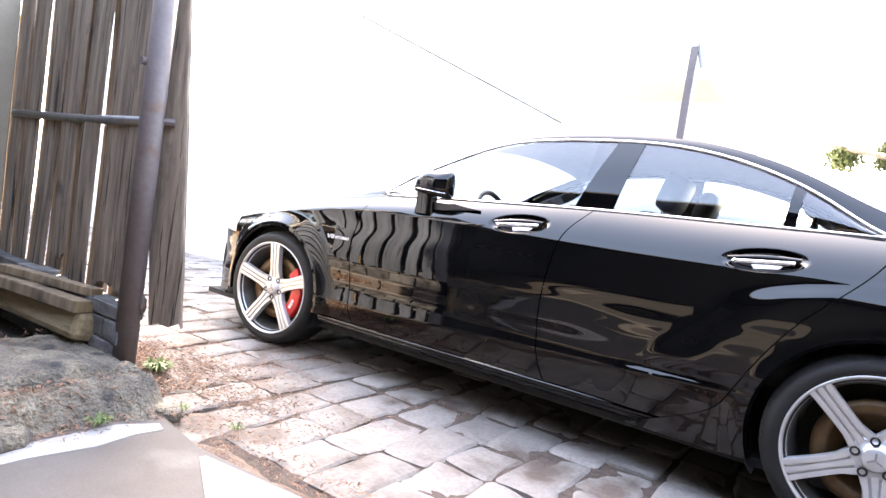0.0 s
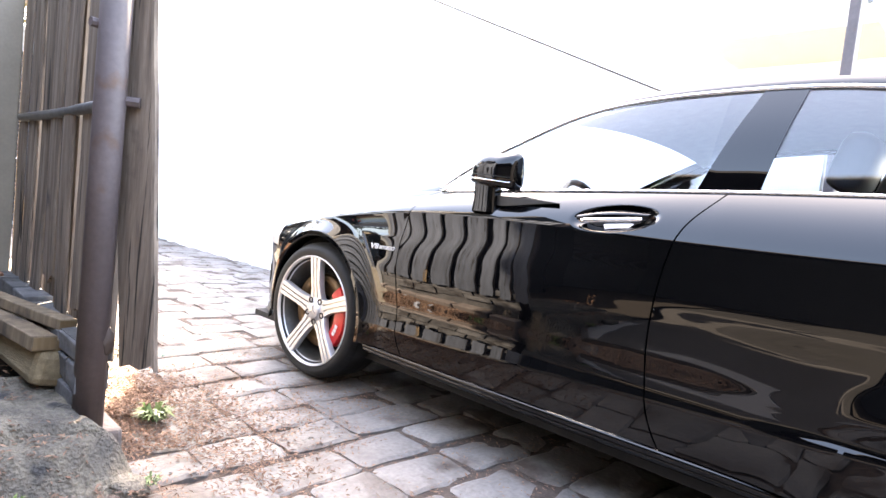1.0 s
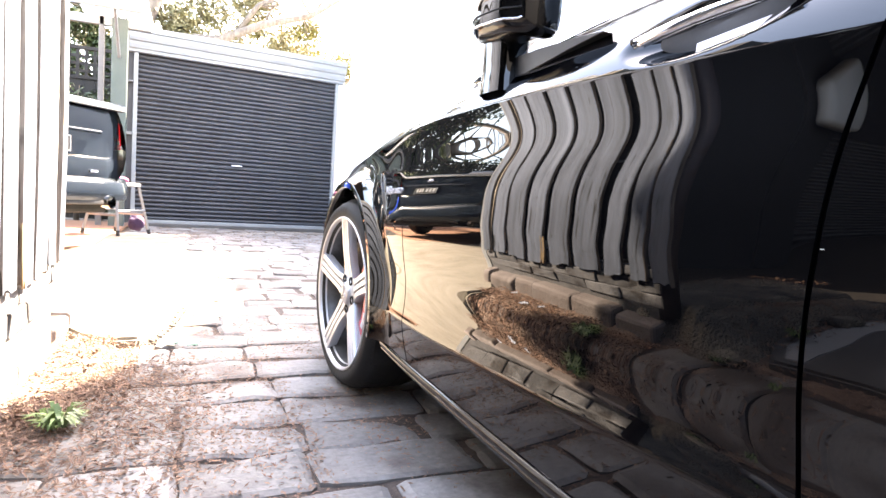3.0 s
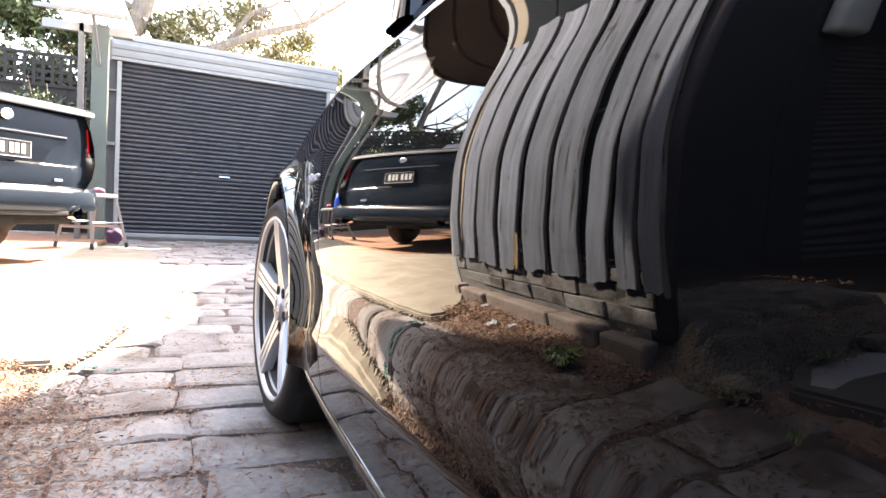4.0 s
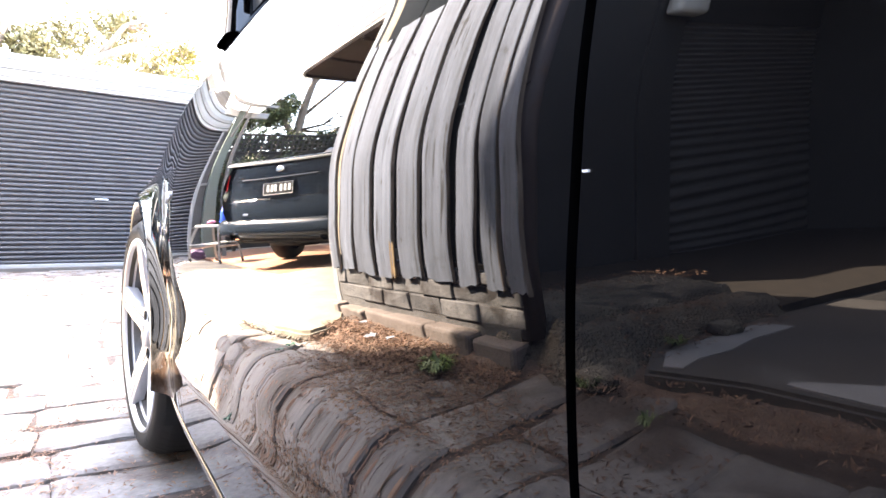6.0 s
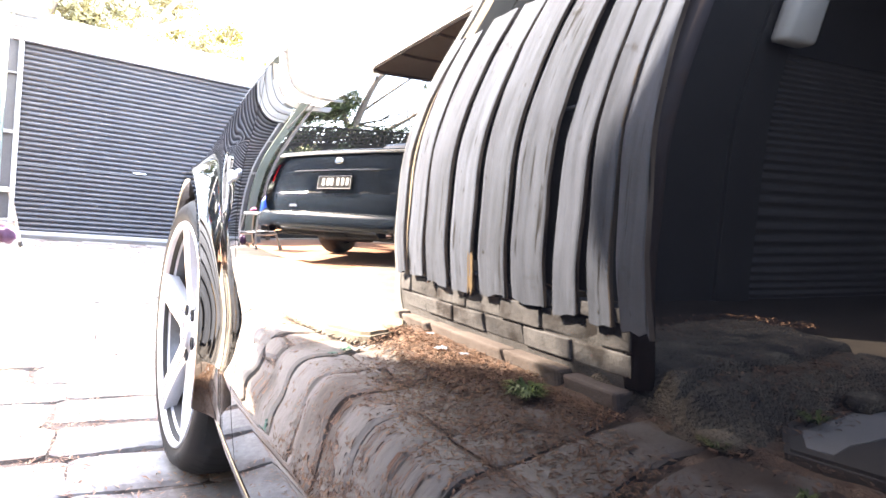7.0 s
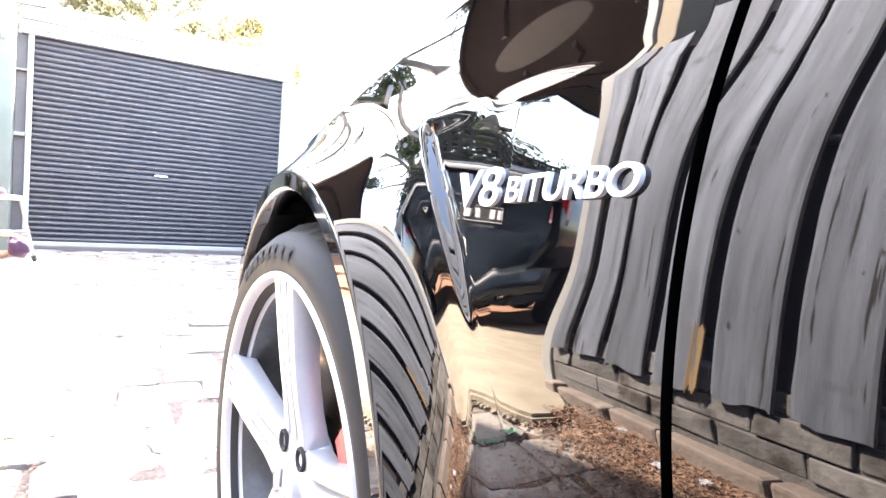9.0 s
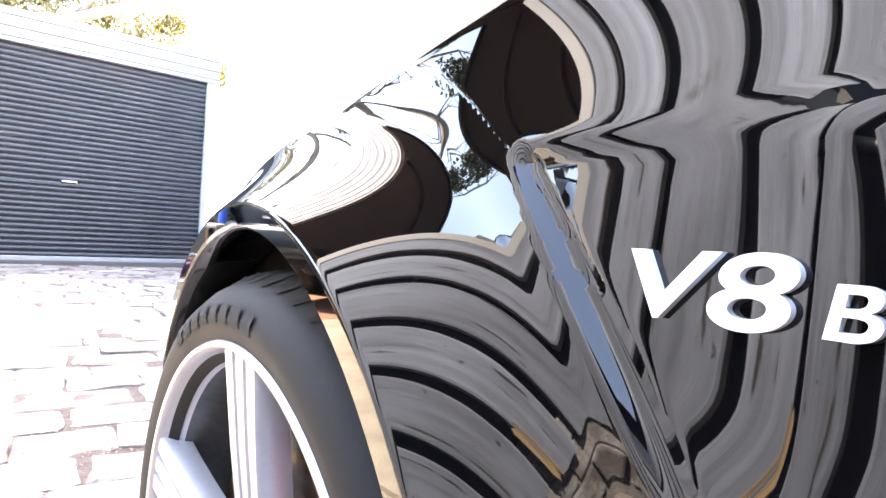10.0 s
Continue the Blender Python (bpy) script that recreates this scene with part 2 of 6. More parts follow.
GREEN_STEEL = mat("green_steel", (0.057, 0.0785, 0.0713), (0.0713, 0.0924, 0.0858), 5, 0.45, 0, 90, fine=0.08)
SOFFIT = mat("brown_soffit", (0.0535, 0.0356, 0.0267), (0.068, 0.0463, 0.0356), 5, 0.8, 0.001, 60)
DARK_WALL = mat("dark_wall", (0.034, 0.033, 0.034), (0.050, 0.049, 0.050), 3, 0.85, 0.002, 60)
LATTICE = mat("brown_lattice", (0.016, 0.0125, 0.00997), (0.0267, 0.0214, 0.0171), 8, 0.85, 0, 60)
UTE_PAINT = mat("slate_blue_paint", (0.00997, 0.0143, 0.0196), rough=0.16, metal=0.25, coat=0.2)
ALU = mat("aluminium", (0.283, 0.288, 0.292), (0.249, 0.253, 0.257), 16, 0.38, 0, 120, metal=0.75)
PURPLE = mat("purple_cloth", (0.0214, 0.00713, 0.0267), (0.0392, 0.0143, 0.0463), 20, 0.9, 0.002, 120)
PINK = mat("pink_cloth", (0.232, 0.0713, 0.128), (0.178, 0.0463, 0.0997), 20, 0.9, 0.002, 120)
BARK = mat("bark", (0.0918, 0.0702, 0.054), (0.173, 0.146, 0.119), 7, 0.9, 0.01, 40, stretch=(3, 3, 0.8))
LEAF = mat("leaves", (0.015, 0.03, 0.00772), (0.0558, 0.0733, 0.0172), 1.5, 0.55, 0, 60, spread=0.25)
WEED = mat("weed_leaves", (0.055, 0.095, 0.020), (0.12, 0.17, 0.045), 30, 0.5, 0, 90, fine=0.3)
LEAF_Y = mat("yellow_leaves", (0.129, 0.116, 0.0172), (0.18, 0.163, 0.0386), 1.5, 0.6, 0, 60, spread=0.25)
LEAF_R = mat("dry_leaves", (0.0733, 0.0644, 0.0257), (0.137, 0.12, 0.0515), 1.5, 0.6, 0, 60, spread=0.25)
GREEN_LITTER = mat("green_wrapper", (0.0356, 0.121, 0.0785), rough=0.3)
WHITE_LITTER = mat("white_wrapper", (0.249, 0.257, 0.285), rough=0.5)
HEADLINER = mat("headliner_cloth", (0.30, 0.30, 0.31), (0.34, 0.34, 0.35), 20, 0.9, 0, 200)
MIRROR = mat("mirror_glass", (0.9, 0.9, 0.9), rough=0.01, metal=1.0)


# ---- builders ----
def home(ob):
    """The world pose of a thing or part."""
    m = ob.matrix_basis.copy()
    while ob.parent:
        ob = ob.parent
        m = ob.matrix_basis @ m
    return m


def part(name, bm, material, parent=None, label="", smooth=False, sharp=35):
    me = bpy.data.meshes.new(name)
    if smooth:
        lim = radians(sharp)
        for f in bm.faces:
            f.smooth = True
        for e in bm.edges:
            if len(e.link_faces) == 2 and e.calc_face_angle(0) > lim:
                e.smooth = False
    if parent is not None:
        bm.transform(home(parent).inverted())
    bm.to_mesh(me)
    bm.free()
    me.materials.append(material)
    ob = new(name, me)
    ob.parent = parent
    if label:
        ob["label"] = label
    return ob


def empty(name, at, label, category, group="", kind=""):
    ob = new(name)
    ob.empty_display_size = 0.1
    ob.matrix_basis = at if isinstance(at, Matrix) else Matrix.Translation(at)
    return tagged(ob, label, category, group, kind)


def add_box(bm, x0, x1, y0, y1, z0, z1, bevel=0.0, m=None):
    r = bmesh.ops.create_cube(bm, size=1)
    vs = r["verts"]
    for v in vs:
        v.co = Vector(((x0 + x1) / 2 + v.co.x * (x1 - x0), (y0 + y1) / 2 + v.co.y * (y1 - y0), (z0 + z1) / 2 + v.co.z * (z1 - z0)))
    if bevel:
        es = list({e for v in vs for e in v.link_edges})
        g = bmesh.ops.bevel(bm, geom=es, offset=bevel, segments=2, profile=0.5, affect="EDGES")
        vs = list({v for f in g["faces"] for v in f.verts} | {v for v in vs if v.is_valid})
    if m is not None:
        for v in vs:
            v.co = m @ v.co
    return vs


def box(x0, x1, y0, y1, z0, z1, bevel=0.0, m=None):
    bm = bmesh.new()
    add_box(bm, x0, x1, y0, y1, z0, z1, bevel, m)
    return bm


def add_tube(bm, pts, radii, n=8, caps=True):
    pts = [Vector(p) for p in pts]
    if not hasattr(radii, "__len__"):
        radii = [radii] * len(pts)
    rings, side = [], None
    for i, p in enumerate(pts):
        d = (pts[min(i + 1, len(pts) - 1)] - pts[max(i - 1, 0)]).normalized()
        if side is None:
            side = d.cross(Vector((0, 0, 1)) if abs(d.z) < 0.9 else Vector((1, 0, 0))).normalized()
        side = (side - d * side.dot(d)).normalized()
        up = d.cross(side)
        rings.append([bm.verts.new(p + radii[i] * (math.cos(a) * side + math.sin(a) * up)) for a in (2 * math.pi * k / n for k in range(n))])
    for a, b in zip(rings, rings[1:]):
        for k in range(n):
            bm.faces.new((a[k], a[(k + 1) % n], b[(k + 1) % n], b[k]))
    if caps:
        bm.faces.new(rings[0][::-1])
        bm.faces.new(rings[-1])
    return bm


def tube(pts, radii, n=8):
    return add_tube(bmesh.new(), pts, radii, n)


def grid(fn, us, vs, closed=False):
    """A sheet of quads through fn(u, v)."""
    bm = bmesh.new()
    g = [[bm.verts.new(fn(u, v)) for v in vs] for u in us]
    for i in range(len(us) - 1):
        for j in range(len(vs) - 1):
            bm.faces.new((g[i][j], g[i + 1][j], g[i + 1][j + 1], g[i][j + 1]))
        if closed:
            bm.faces.new((g[i][-1], g[i + 1][-1], g[i + 1][0], g[i][0]))
    return bm


def lathe(prof, n=64, x=0.0):
    """prof: (radius, x) pairs turned round the x axis."""
    bm = bmesh.new()
    rings = [[bm.verts.new((px + x, r * math.cos(a), r * math.sin(a))) for a in (2 * math.pi * k / n for k in range(n))] for r, px in prof]
    for a, b in zip(rings, rings[1:]):
        for k in range(n):
            bm.faces.new((a[k], a[(k + 1) % n], b[(k + 1) % n], b[k]))
    return bm


def prism(poly, z0, z1):
    """An upright prism over a plan polygon."""
    bm = bmesh.new()
    lo = [bm.verts.new((x, y, z0)) for x, y in poly]
    hi = [bm.verts.new((x, y, z1)) for x, y in poly]
    n = len(poly)
    bm.faces.new(hi)
    bm.faces.new(lo[::-1])
    for i in range(n):
        bm.faces.new((lo[i], lo[(i + 1) % n], hi[(i + 1) % n], hi[i]))
    bmesh.ops.recalc_face_normals(bm, faces=bm.faces)
    return bm


def spline(pts):
    """A natural cubic through (x, y) pairs, straight past its ends."""
    pts = sorted(pts)
    xs, ys = np.array([p[0] for p in pts], float), np.array([p[1] for p in pts], float)
    n = len(xs)
    h = np.diff(xs)
    A, r = np.zeros((n, n)), np.zeros(n)
    A[0, 0] = A[-1, -1] = 1
    for i in range(1, n - 1):
        A[i, i - 1], A[i, i], A[i, i + 1] = h[i - 1], 2 * (h[i - 1] + h[i]), h[i]
        r[i] = 6 * ((ys[i + 1] - ys[i]) / h[i] - (ys[i] - ys[i - 1]) / h[i - 1])
    M = np.linalg.solve(A, r)

    def at(x):
        if x <= xs[0]:
            return float(ys[0] + (x - xs[0]) * ((ys[1] - ys[0]) / h[0] - h[0] * M[1] / 6))
        if x >= xs[-1]:
            return float(ys[-1] + (x - xs[-1]) * ((ys[-1] - ys[-2]) / h[-1] + h[-1] * M[-2] / 6))
        i = int(min(max(np.searchsorted(xs, x) - 1, 0), n - 2))
        a, b = xs[i + 1] - x, x - xs[i]
        return float((M[i] * a**3 + M[i + 1] * b**3) / (6 * h[i]) + (ys[i] / h[i] - M[i] * h[i] / 6) * a + (ys[i + 1] / h[i] - M[i + 1] * h[i] / 6) * b)

    return at


def ease(a, b, x):
    t = min(1.0, max(0.0, (x - a) / (b - a)))
    return t * t * (3 - 2 * t)


def steps(a, b, n):
    return [a + (b - a) * i / n for i in range(n + 1)]


# ---- ground ----
def setting(ob, label, category):
    return tagged(ob, label, category, kind="structure")


def sheet(bm, material, name, label, category):
    return setting(part(name, bm, material), label, category)


def rolling(x, y):
    return 0.012 * noise.noise(Vector((x * 0.9, y * 0.9, 3.1)))


bm = bmesh.new()
bmesh.ops.create_grid(bm, x_segments=2, y_segments=2, size=400)
bmesh.ops.translate(bm, verts=bm.verts, vec=(0, 0, -0.07))
sheet(bm, DIRT, "ground", "bare brown earth reaching to the horizon", "ground")
bm = grid(lambda x, y: Vector((x, y, -0.011 + rolling(x, y) + 0.010 * noise.noise(Vector((x * 9, y * 9, 0))))), steps(-1.5, 1.9, 110), steps(-6, 7.8, 300))
sheet(bm, MORTAR, "lane_bed", "dark earth and litter between the cobbles", "ground")

# concrete apron of the side driveway, with a ragged edge
edge = [(-6, 1.0), (-1.0, 0.99), (-0.90, 0.82), (-0.85, 0.73), (-0.78, 0.66), (-0.70, 0.635), (-0.62, 0.645), (-0.590, 0.70), (-0.572, 0.79), (-0.562, 0.86), (-0.532, 0.96), (-0.528, 1.10), (-0.505, 1.22), (-0.496, 1.38), (-0.47, 1.50), (-0.475, 1.75), (-0.45, 2.05), (-0.40, 2.5), (-0.37, 3.0), (-0.40, 3.6), (-0.48, 4.2), (-0.55, 4.9), (-0.62, 5.4), (-0.80, 5.65), (-1.2, 5.75), (-6, 5.8)]
bm = prism(edge, -0.06, 0.034)
bmesh.ops.bevel(bm, geom=[e for e in bm.edges if all(v.co.z > 0.02 for v in e.verts)], offset=0.014, segments=2, affect="EDGES")
sheet(bm, CONCRETE, "apron", "sunlit pale concrete apron with a broken edge", "driveway")
sheet(prism([(-6, 3.35), (-1.35, 3.35), (-1.27, 3.7), (-1.24, 7.6), (-6, 7.6)], 0.0, 0.036), TERRACOTTA, "carport_floor", "orange terracotta carport floor", "paving")
# the broken lip of the apron
bm = bmesh.new()
rng = random.Random(3)
lip = spline([(0.63, -0.605), (0.79, -0.560), (0.96, -0.522), (1.22, -0.492), (1.45, -0.468)])
for i in range(90):
    y = rng.uniform(0.63, 1.45)
    x = lip(y) + rng.uniform(0.0, 0.022)
    s = rng.uniform(0.003, 0.011)
    add_box(bm, -s, s, -s * 0.7, s * 0.7, -0.005, s * 0.7, s * 0.3, pose(x, y, 0.004, rng.uniform(-20, 20), rng.uniform(-20, 20), rng.uniform(0, 180)))
tagged(part("rubble", bm, ROCK), "broken concrete crumbs along the apron's edge", "rubble", kind="stuff")

# yard slab by the fence
bm = prism([(-2.5, -0.72), (-1.9, -0.70), (-1.45, -0.70), (-1.22, -0.74), (-1.04, -0.84), (-1.08, -1.1), (-1.04, -1.6), (-1.0, -2.4), (-1.02, -7), (-2.5, -7)], -0.08, 0.045)
bmesh.ops.bevel(bm, geom=[e for e in bm.edges if all(v.co.z > 0.04 for v in e.verts)], offset=0.012, segments=2, affect="EDGES")
sheet(bm, SLAB, "yard_slab", "smooth grey concrete slab of the covered yard", "paving")
# sunlight on the slab's corner is put in as a pale patch
part("sun_chalk_patch", prism([(-1.06, -1.60), (-1.115, -1.17), (-1.135, -1.165), (-1.30, -1.45), (-1.30, -1.60)], 0.04, 0.049), PALE, bpy.data.objects["yard_slab"], "sunlit patch painted on the slab's corner")
part("sun_chalk_patch", prism([(-1.09, -0.865), (-1.105, -0.915), (-1.2, -0.905), (-1.33, -0.925), (-1.5, -0.90), (-1.75, -0.905), (-1.75, -0.80), (-1.2, -0.80)], 0.04, 0.0475), PALE, bpy.data.objects["yard_slab"], "pale chalky cement along the slab's edge")
# shade behind the fence is put into the bed's dark colour
sheet(prism([(-1.1, -0.5), (-1.98, -0.5), (-1.98, -0.76), (-6, -0.76), (-6, 0.9), (-1.0, 0.9)], -0.05, 0.09), SHADE_EARTH, "yard_bed", "earth bed behind the fence", "ground")


# the covered yard's shade is put into this floor's dark colour
sheet(box(-6, -2.51, -7, -0.5, -0.08, 0.04), SHADE_FLOOR, "yard_floor", "yard floor with the covered yard's shade in its colour", "paving")

# ---- buildings round the lane ----
def wall_prism(pts_yz, x0, x1):
    bm = bmesh.new()
    a = [bm.verts.new((x0, y, z)) for y, z in pts_yz]
    b = [bm.verts.new((x1, y, z)) for y, z in pts_yz]
    n = len(a)
    bm.faces.new(a)
    bm.faces.new(b[::-1])
    for i in range(n):
        bm.faces.new((a[i], b[i], b[(i + 1) % n], a[(i + 1) % n]))
    bmesh.ops.recalc_face_normals(bm, faces=bm.faces)
    return bm


# outline above the coping is unseen, shaped to cast the lane's shadow edge
sheet(wall_prism([(-1.62, -0.1), (8.0, -0.1), (8.0, 4.5), (6.66, 4.5), (6.16, 3.44), (5.90, 2.85), (5.58, 2.17), (5.42, 2.20), (5.1, 2.42), (4.56, 2.71), (4.23, 2.93), (3.59, 2.90), (3.17, 2.88), (2.71, 3.20), (2.43, 3.39), (2.22, 3.57), (2.08, 3.69), (2.0, 3.80), (1.95, 4.2), (1.15, 4.2), (0.99, 2.47), (-0.80, 1.71), (-1.62, 1.36)], 1.92, 2.10), RENDER_W, "wall_east", "white rendered lane wall with a sloping top and added shadow-casting outline", "wall")
part("coping_line", tube([(1.914, 1.42, 2.637), (1.914, -0.80, 1.695)], 0.006, 6), SOFFIT, bpy.data.objects["wall_east"], "thin dark coping line")
sheet(box(1.88, 2.03, -9, -1.72, -0.1, 1.15), RENDER_W, "wall_south_low", "low white rendered boundary wall", "wall")
house = empty("white_house", (4.5, 0.5, 0), "two-storey white rendered house behind the lane wall", "house")
# unseen roofline, set so its shadow falls on the slab and low fence
shade_gable = [(-1.75, -0.05), (2.52, -0.05), (2.52, 6.25), (1.2, 9.6), (-1.75, 9.6)]
part("front_wall", wall_prism(shade_gable, 3.0, 3.2), RENDER_W, house)
part("back_wall", wall_prism(shade_gable, 8.0, 8.2), RENDER_W, house)
part("side_wall", box(3.2, 8.0, -1.75, -1.55, -0.05, 9.6), RENDER_W, house)
part("side_wall", box(3.2, 8.0, 2.32, 2.52, -0.05, 6.25), RENDER_W, house)
part("roof", wall_prism([(2.60, 6.08), (2.60, 6.22), (1.25, 9.75), (-1.95, 9.75), (-1.95, 9.61), (1.2, 9.61)], 2.95, 8.4), FLASH, house)
part("stair_soffit", wall_prism([(2.2, 3.62), (2.2, 3.44), (-0.75, 2.12), (-0.75, 2.30)], 2.72, 3.0), RENDER_Y, house, "cream sloping stair soffit")
part("landing", wall_prism([(-0.75, 2.12), (-0.75, 2.3), (-1.7, 2.3), (-1.7, 2.12)], 2.3, 3.0), RENDER_Y, house, "cream landing slab")
win = part("window", box(2.985, 2.999, 0.0, 0.85, 3.28, 4.3), GLASS_DARK, house, "dark upper window")
part("window_backing", box(3.001, 3.004, 0.0, 0.85, 3.28, 4.3), DARK_WALL, win)
for a in ((-0.05, 0.0, 3.23, 4.35), (0.85, 0.9, 3.23, 4.35), (0.0, 0.85, 3.23, 3.28), (0.0, 0.85, 4.3, 4.35)):
    part("window_frame", box(2.96, 2.999, *a, 0.003), FLASH, win)
post = empty("gate_post", (1.95, -1.66, 0), "brown painted gate post at the end of the white wall", "post")
part("shaft", box(1.91, 1.99, -1.685, -1.635, -0.05, 2.24, 0.006), POST, post)
part("bracket", tube([(1.93, -1.68, 2.26), (1.93, -1.72, 2.10)], 0.012, 6), GALV, post)

# the yard behind the fence: a beige pier, a dark wall with a dark roller door
sheet(box(-1.045, -0.985, 0.99, 1.05, 0.0, 2.62, 0.004), FLASH, "pier_post", "pale steel post at the end of the fence", "post")
sheet(box(-1.145, -1.0, 0.87, 0.985, 0.0, 2.60, 0.006), RENDER_B, "wall_pier", "beige rendered pier at the end of the fence", "wall")
sheet(box(-1.62, -1.151, 0.868, 0.982, 0.0, 2.60, 0.006), RENDER_B, "wall_yard_end_panel", "beige rendered panel beside the pier", "wall")
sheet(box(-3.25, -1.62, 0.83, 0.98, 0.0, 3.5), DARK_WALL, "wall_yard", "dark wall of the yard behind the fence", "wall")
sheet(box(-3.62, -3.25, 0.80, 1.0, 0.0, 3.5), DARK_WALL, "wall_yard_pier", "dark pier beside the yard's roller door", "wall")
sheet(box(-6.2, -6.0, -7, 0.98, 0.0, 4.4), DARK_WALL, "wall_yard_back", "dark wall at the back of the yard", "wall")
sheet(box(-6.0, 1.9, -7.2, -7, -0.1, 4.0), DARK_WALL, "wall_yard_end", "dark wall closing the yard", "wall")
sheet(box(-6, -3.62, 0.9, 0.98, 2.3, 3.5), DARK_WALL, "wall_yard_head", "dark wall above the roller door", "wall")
bm = grid(lambda x, z: Vector((x, 0.92 + 0.012 * math.sin(z * 2 * math.pi / 0.075), z)), (-6.0, -3.62), steps(0.0, 2.3, 240))
tagged(part("yard_roller_door", bm, ROLLER_DK, None, "", True, 80), "dark ribbed roller door, closed, in the yard wall", "roller door")

lamp_box = box(-3.66, -3.28, 0.64, 0.78, 2.26, 2.80, 0.05)
tagged(part("wall_box", lamp_box, RENDER_W, None, "", True, 60), "white metal box fixed high on the dark yard wall", "box")
# roof out of view, placed to keep the back of the yard dark
sheet(box(-6.2, -3.3, -7.2, 0.98, 3.5, 3.58), DARK_WALL, "ceiling_yard", "unseen dark roof over the back of the yard", "ceiling")

# the brown ceiling over the driveway
sheet(box(-6.2, -1.50, 1.02, 4.2, 2.62, 2.68), SOFFIT, "ceiling", "brown boarded ceiling over the driveway", "ceiling")
for i in range(5):
    part("ceiling_joist", box(-6.2, -1.52, 1.2 + i * 0.73, 1.25 + i * 0.73, 2.585, 2.62, 0.004), SOFFIT, bpy.data.objects["ceiling"])

# ---- the garage at the end of the lane ----
GM = Matrix.Translation((-1.20, 7.595, 0.03)) @ Matrix.Rotation(math.atan2(0.30, 2.86), 4, "Z") @ Matrix.Diagonal((1, 1, 1.045, 1))
garage = empty("garage", GM, "small garage with a closed grey roller door", "garage")


def gpart(name, bm, material, label="", smooth=False, host=None):
    bm.transform(GM)
    return part(name, bm, material, host or garage, label, smooth, 50)


W = 2.876
ribs = []
z = 0.05
while z < 2.30:
    ribs += [(z, 0.0), (z + 0.008, -0.014), (z + 0.030, -0.026), (z + 0.044, -0.020), (z + 0.050, 0.006), (z + 0.056, 0.006)]
    z += 0.0605
door = gpart("roller_curtain", grid(lambda x, i: Vector((x, 0.05 + ribs[i][1], ribs[i][0])), (0.0, W), range(len(ribs))), ROLLER, "ribbed dark grey roller curtain", True)
gpart("bottom_rail", box(0.0, W, 0.015, 0.075, 0.0, 0.055, 0.006), FLASH, "pale bottom rail")
gpart("mid_rail", box(0.0, W, 0.026, 0.05, 0.845, 0.87, 0.004), ROLLER)
gpart("lock", box(1.30, 1.46, 0.005, 0.03, 0.885, 0.905, 0.006), CHROME, "chrome lock bar")
for x in (-0.055, W):
    gpart("guide_rail", box(x, x + 0.055, -0.01, 0.09, 0.0, 2.30, 0.006), FLASH, "pale steel guide")
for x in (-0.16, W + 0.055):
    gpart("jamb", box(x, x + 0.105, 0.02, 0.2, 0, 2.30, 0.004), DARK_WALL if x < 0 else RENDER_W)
prof = [(0.1, 2.30), (-0.02, 2.30), (-0.03, 2.305), (-0.03, 2.345), (-0.05, 2.352), (-0.06, 2.40), (-0.06, 2.44), (-0.085, 2.447), (-0.10, 2.49), (-0.10, 2.55), (-0.125, 2.556), (-0.13, 2.60), (-0.12, 2.625), (0.1, 2.66)]
gpart("fascia", grid(lambda x, i: Vector((x, *prof[i])), (-0.12, W + 0.14), range(len(prof))), FLASH, "pale ribbed steel fascia")
gpart("roof", box(-0.12, W + 0.14, 0.1, 5.0, 2.6, 2.66), FLASH)
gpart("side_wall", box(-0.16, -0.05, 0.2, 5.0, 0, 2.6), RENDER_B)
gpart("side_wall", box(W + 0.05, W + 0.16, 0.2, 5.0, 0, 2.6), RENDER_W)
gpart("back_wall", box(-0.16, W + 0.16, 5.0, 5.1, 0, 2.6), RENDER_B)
gpart("floor_step", box(-0.1, W + 0.1, -0.06, 0.2, -0.1, 0.012, 0.01), SLAB)
for z in (0.5, 1.2, 1.22, 1.9):
    gpart("hinge", box(-0.20, -0.06, -0.03, 0.02, z, z + 0.02, 0.003), GALV)

# ---- carport over the driveway ----
carport = empty("carport", (-1.15, 6.8, 0), "green steel carport with a pale ribbed roof", "carport")
for x, y in ((-1.36, 6.9), (-5.6, 6.9)):
    part("post", box(x - 0.09, x + 0.09, y - 0.06, y + 0.06, 0.0, 2.76, 0.008), GREEN_STEEL, carport, "green steel post")
part("beam", box(-1.98, -1.0, 6.86, 6.94, 2.58, 2.685, 0.006), FLASH, carport)
part("beam", box(-1.62, -1.54, 1.3, 4.2, 2.685, 2.77, 0.006), SOFFIT, carport)
for y in (6.2,):
    part("purlin", box(-1.93, -1.0, y, y + 0.045, 2.64, 2.688, 0.004), FLASH, carport)
rib = spline([(0, 0.0), (0.2, 0.0), (0.4, 0.0), (0.58, 0.0), (0.66, 0.022), (0.80, 0.022), (0.88, 0.0), (1.0, 0.0)])
rf = grid(lambda x, y: Vector((x, y, 2.69 + rib((x / 0.09) % 1.0))), steps(-1.75, -0.98, 240), (1.3, 7.0))
part("roof_sheet", rf, SHEET, carport, "pale corrugated roof sheet", True)
part("downpipe", box(-1.60, -1.535, 6.86, 6.92, 0.03, 2.70, 0.008), ROLLER_DK, carport, "dark steel downpipe")
part("brace", tube([(-1.36, 6.84, 2.2), (-1.36, 6.2, 2.72)], 0.02, 6), FLASH, carport)


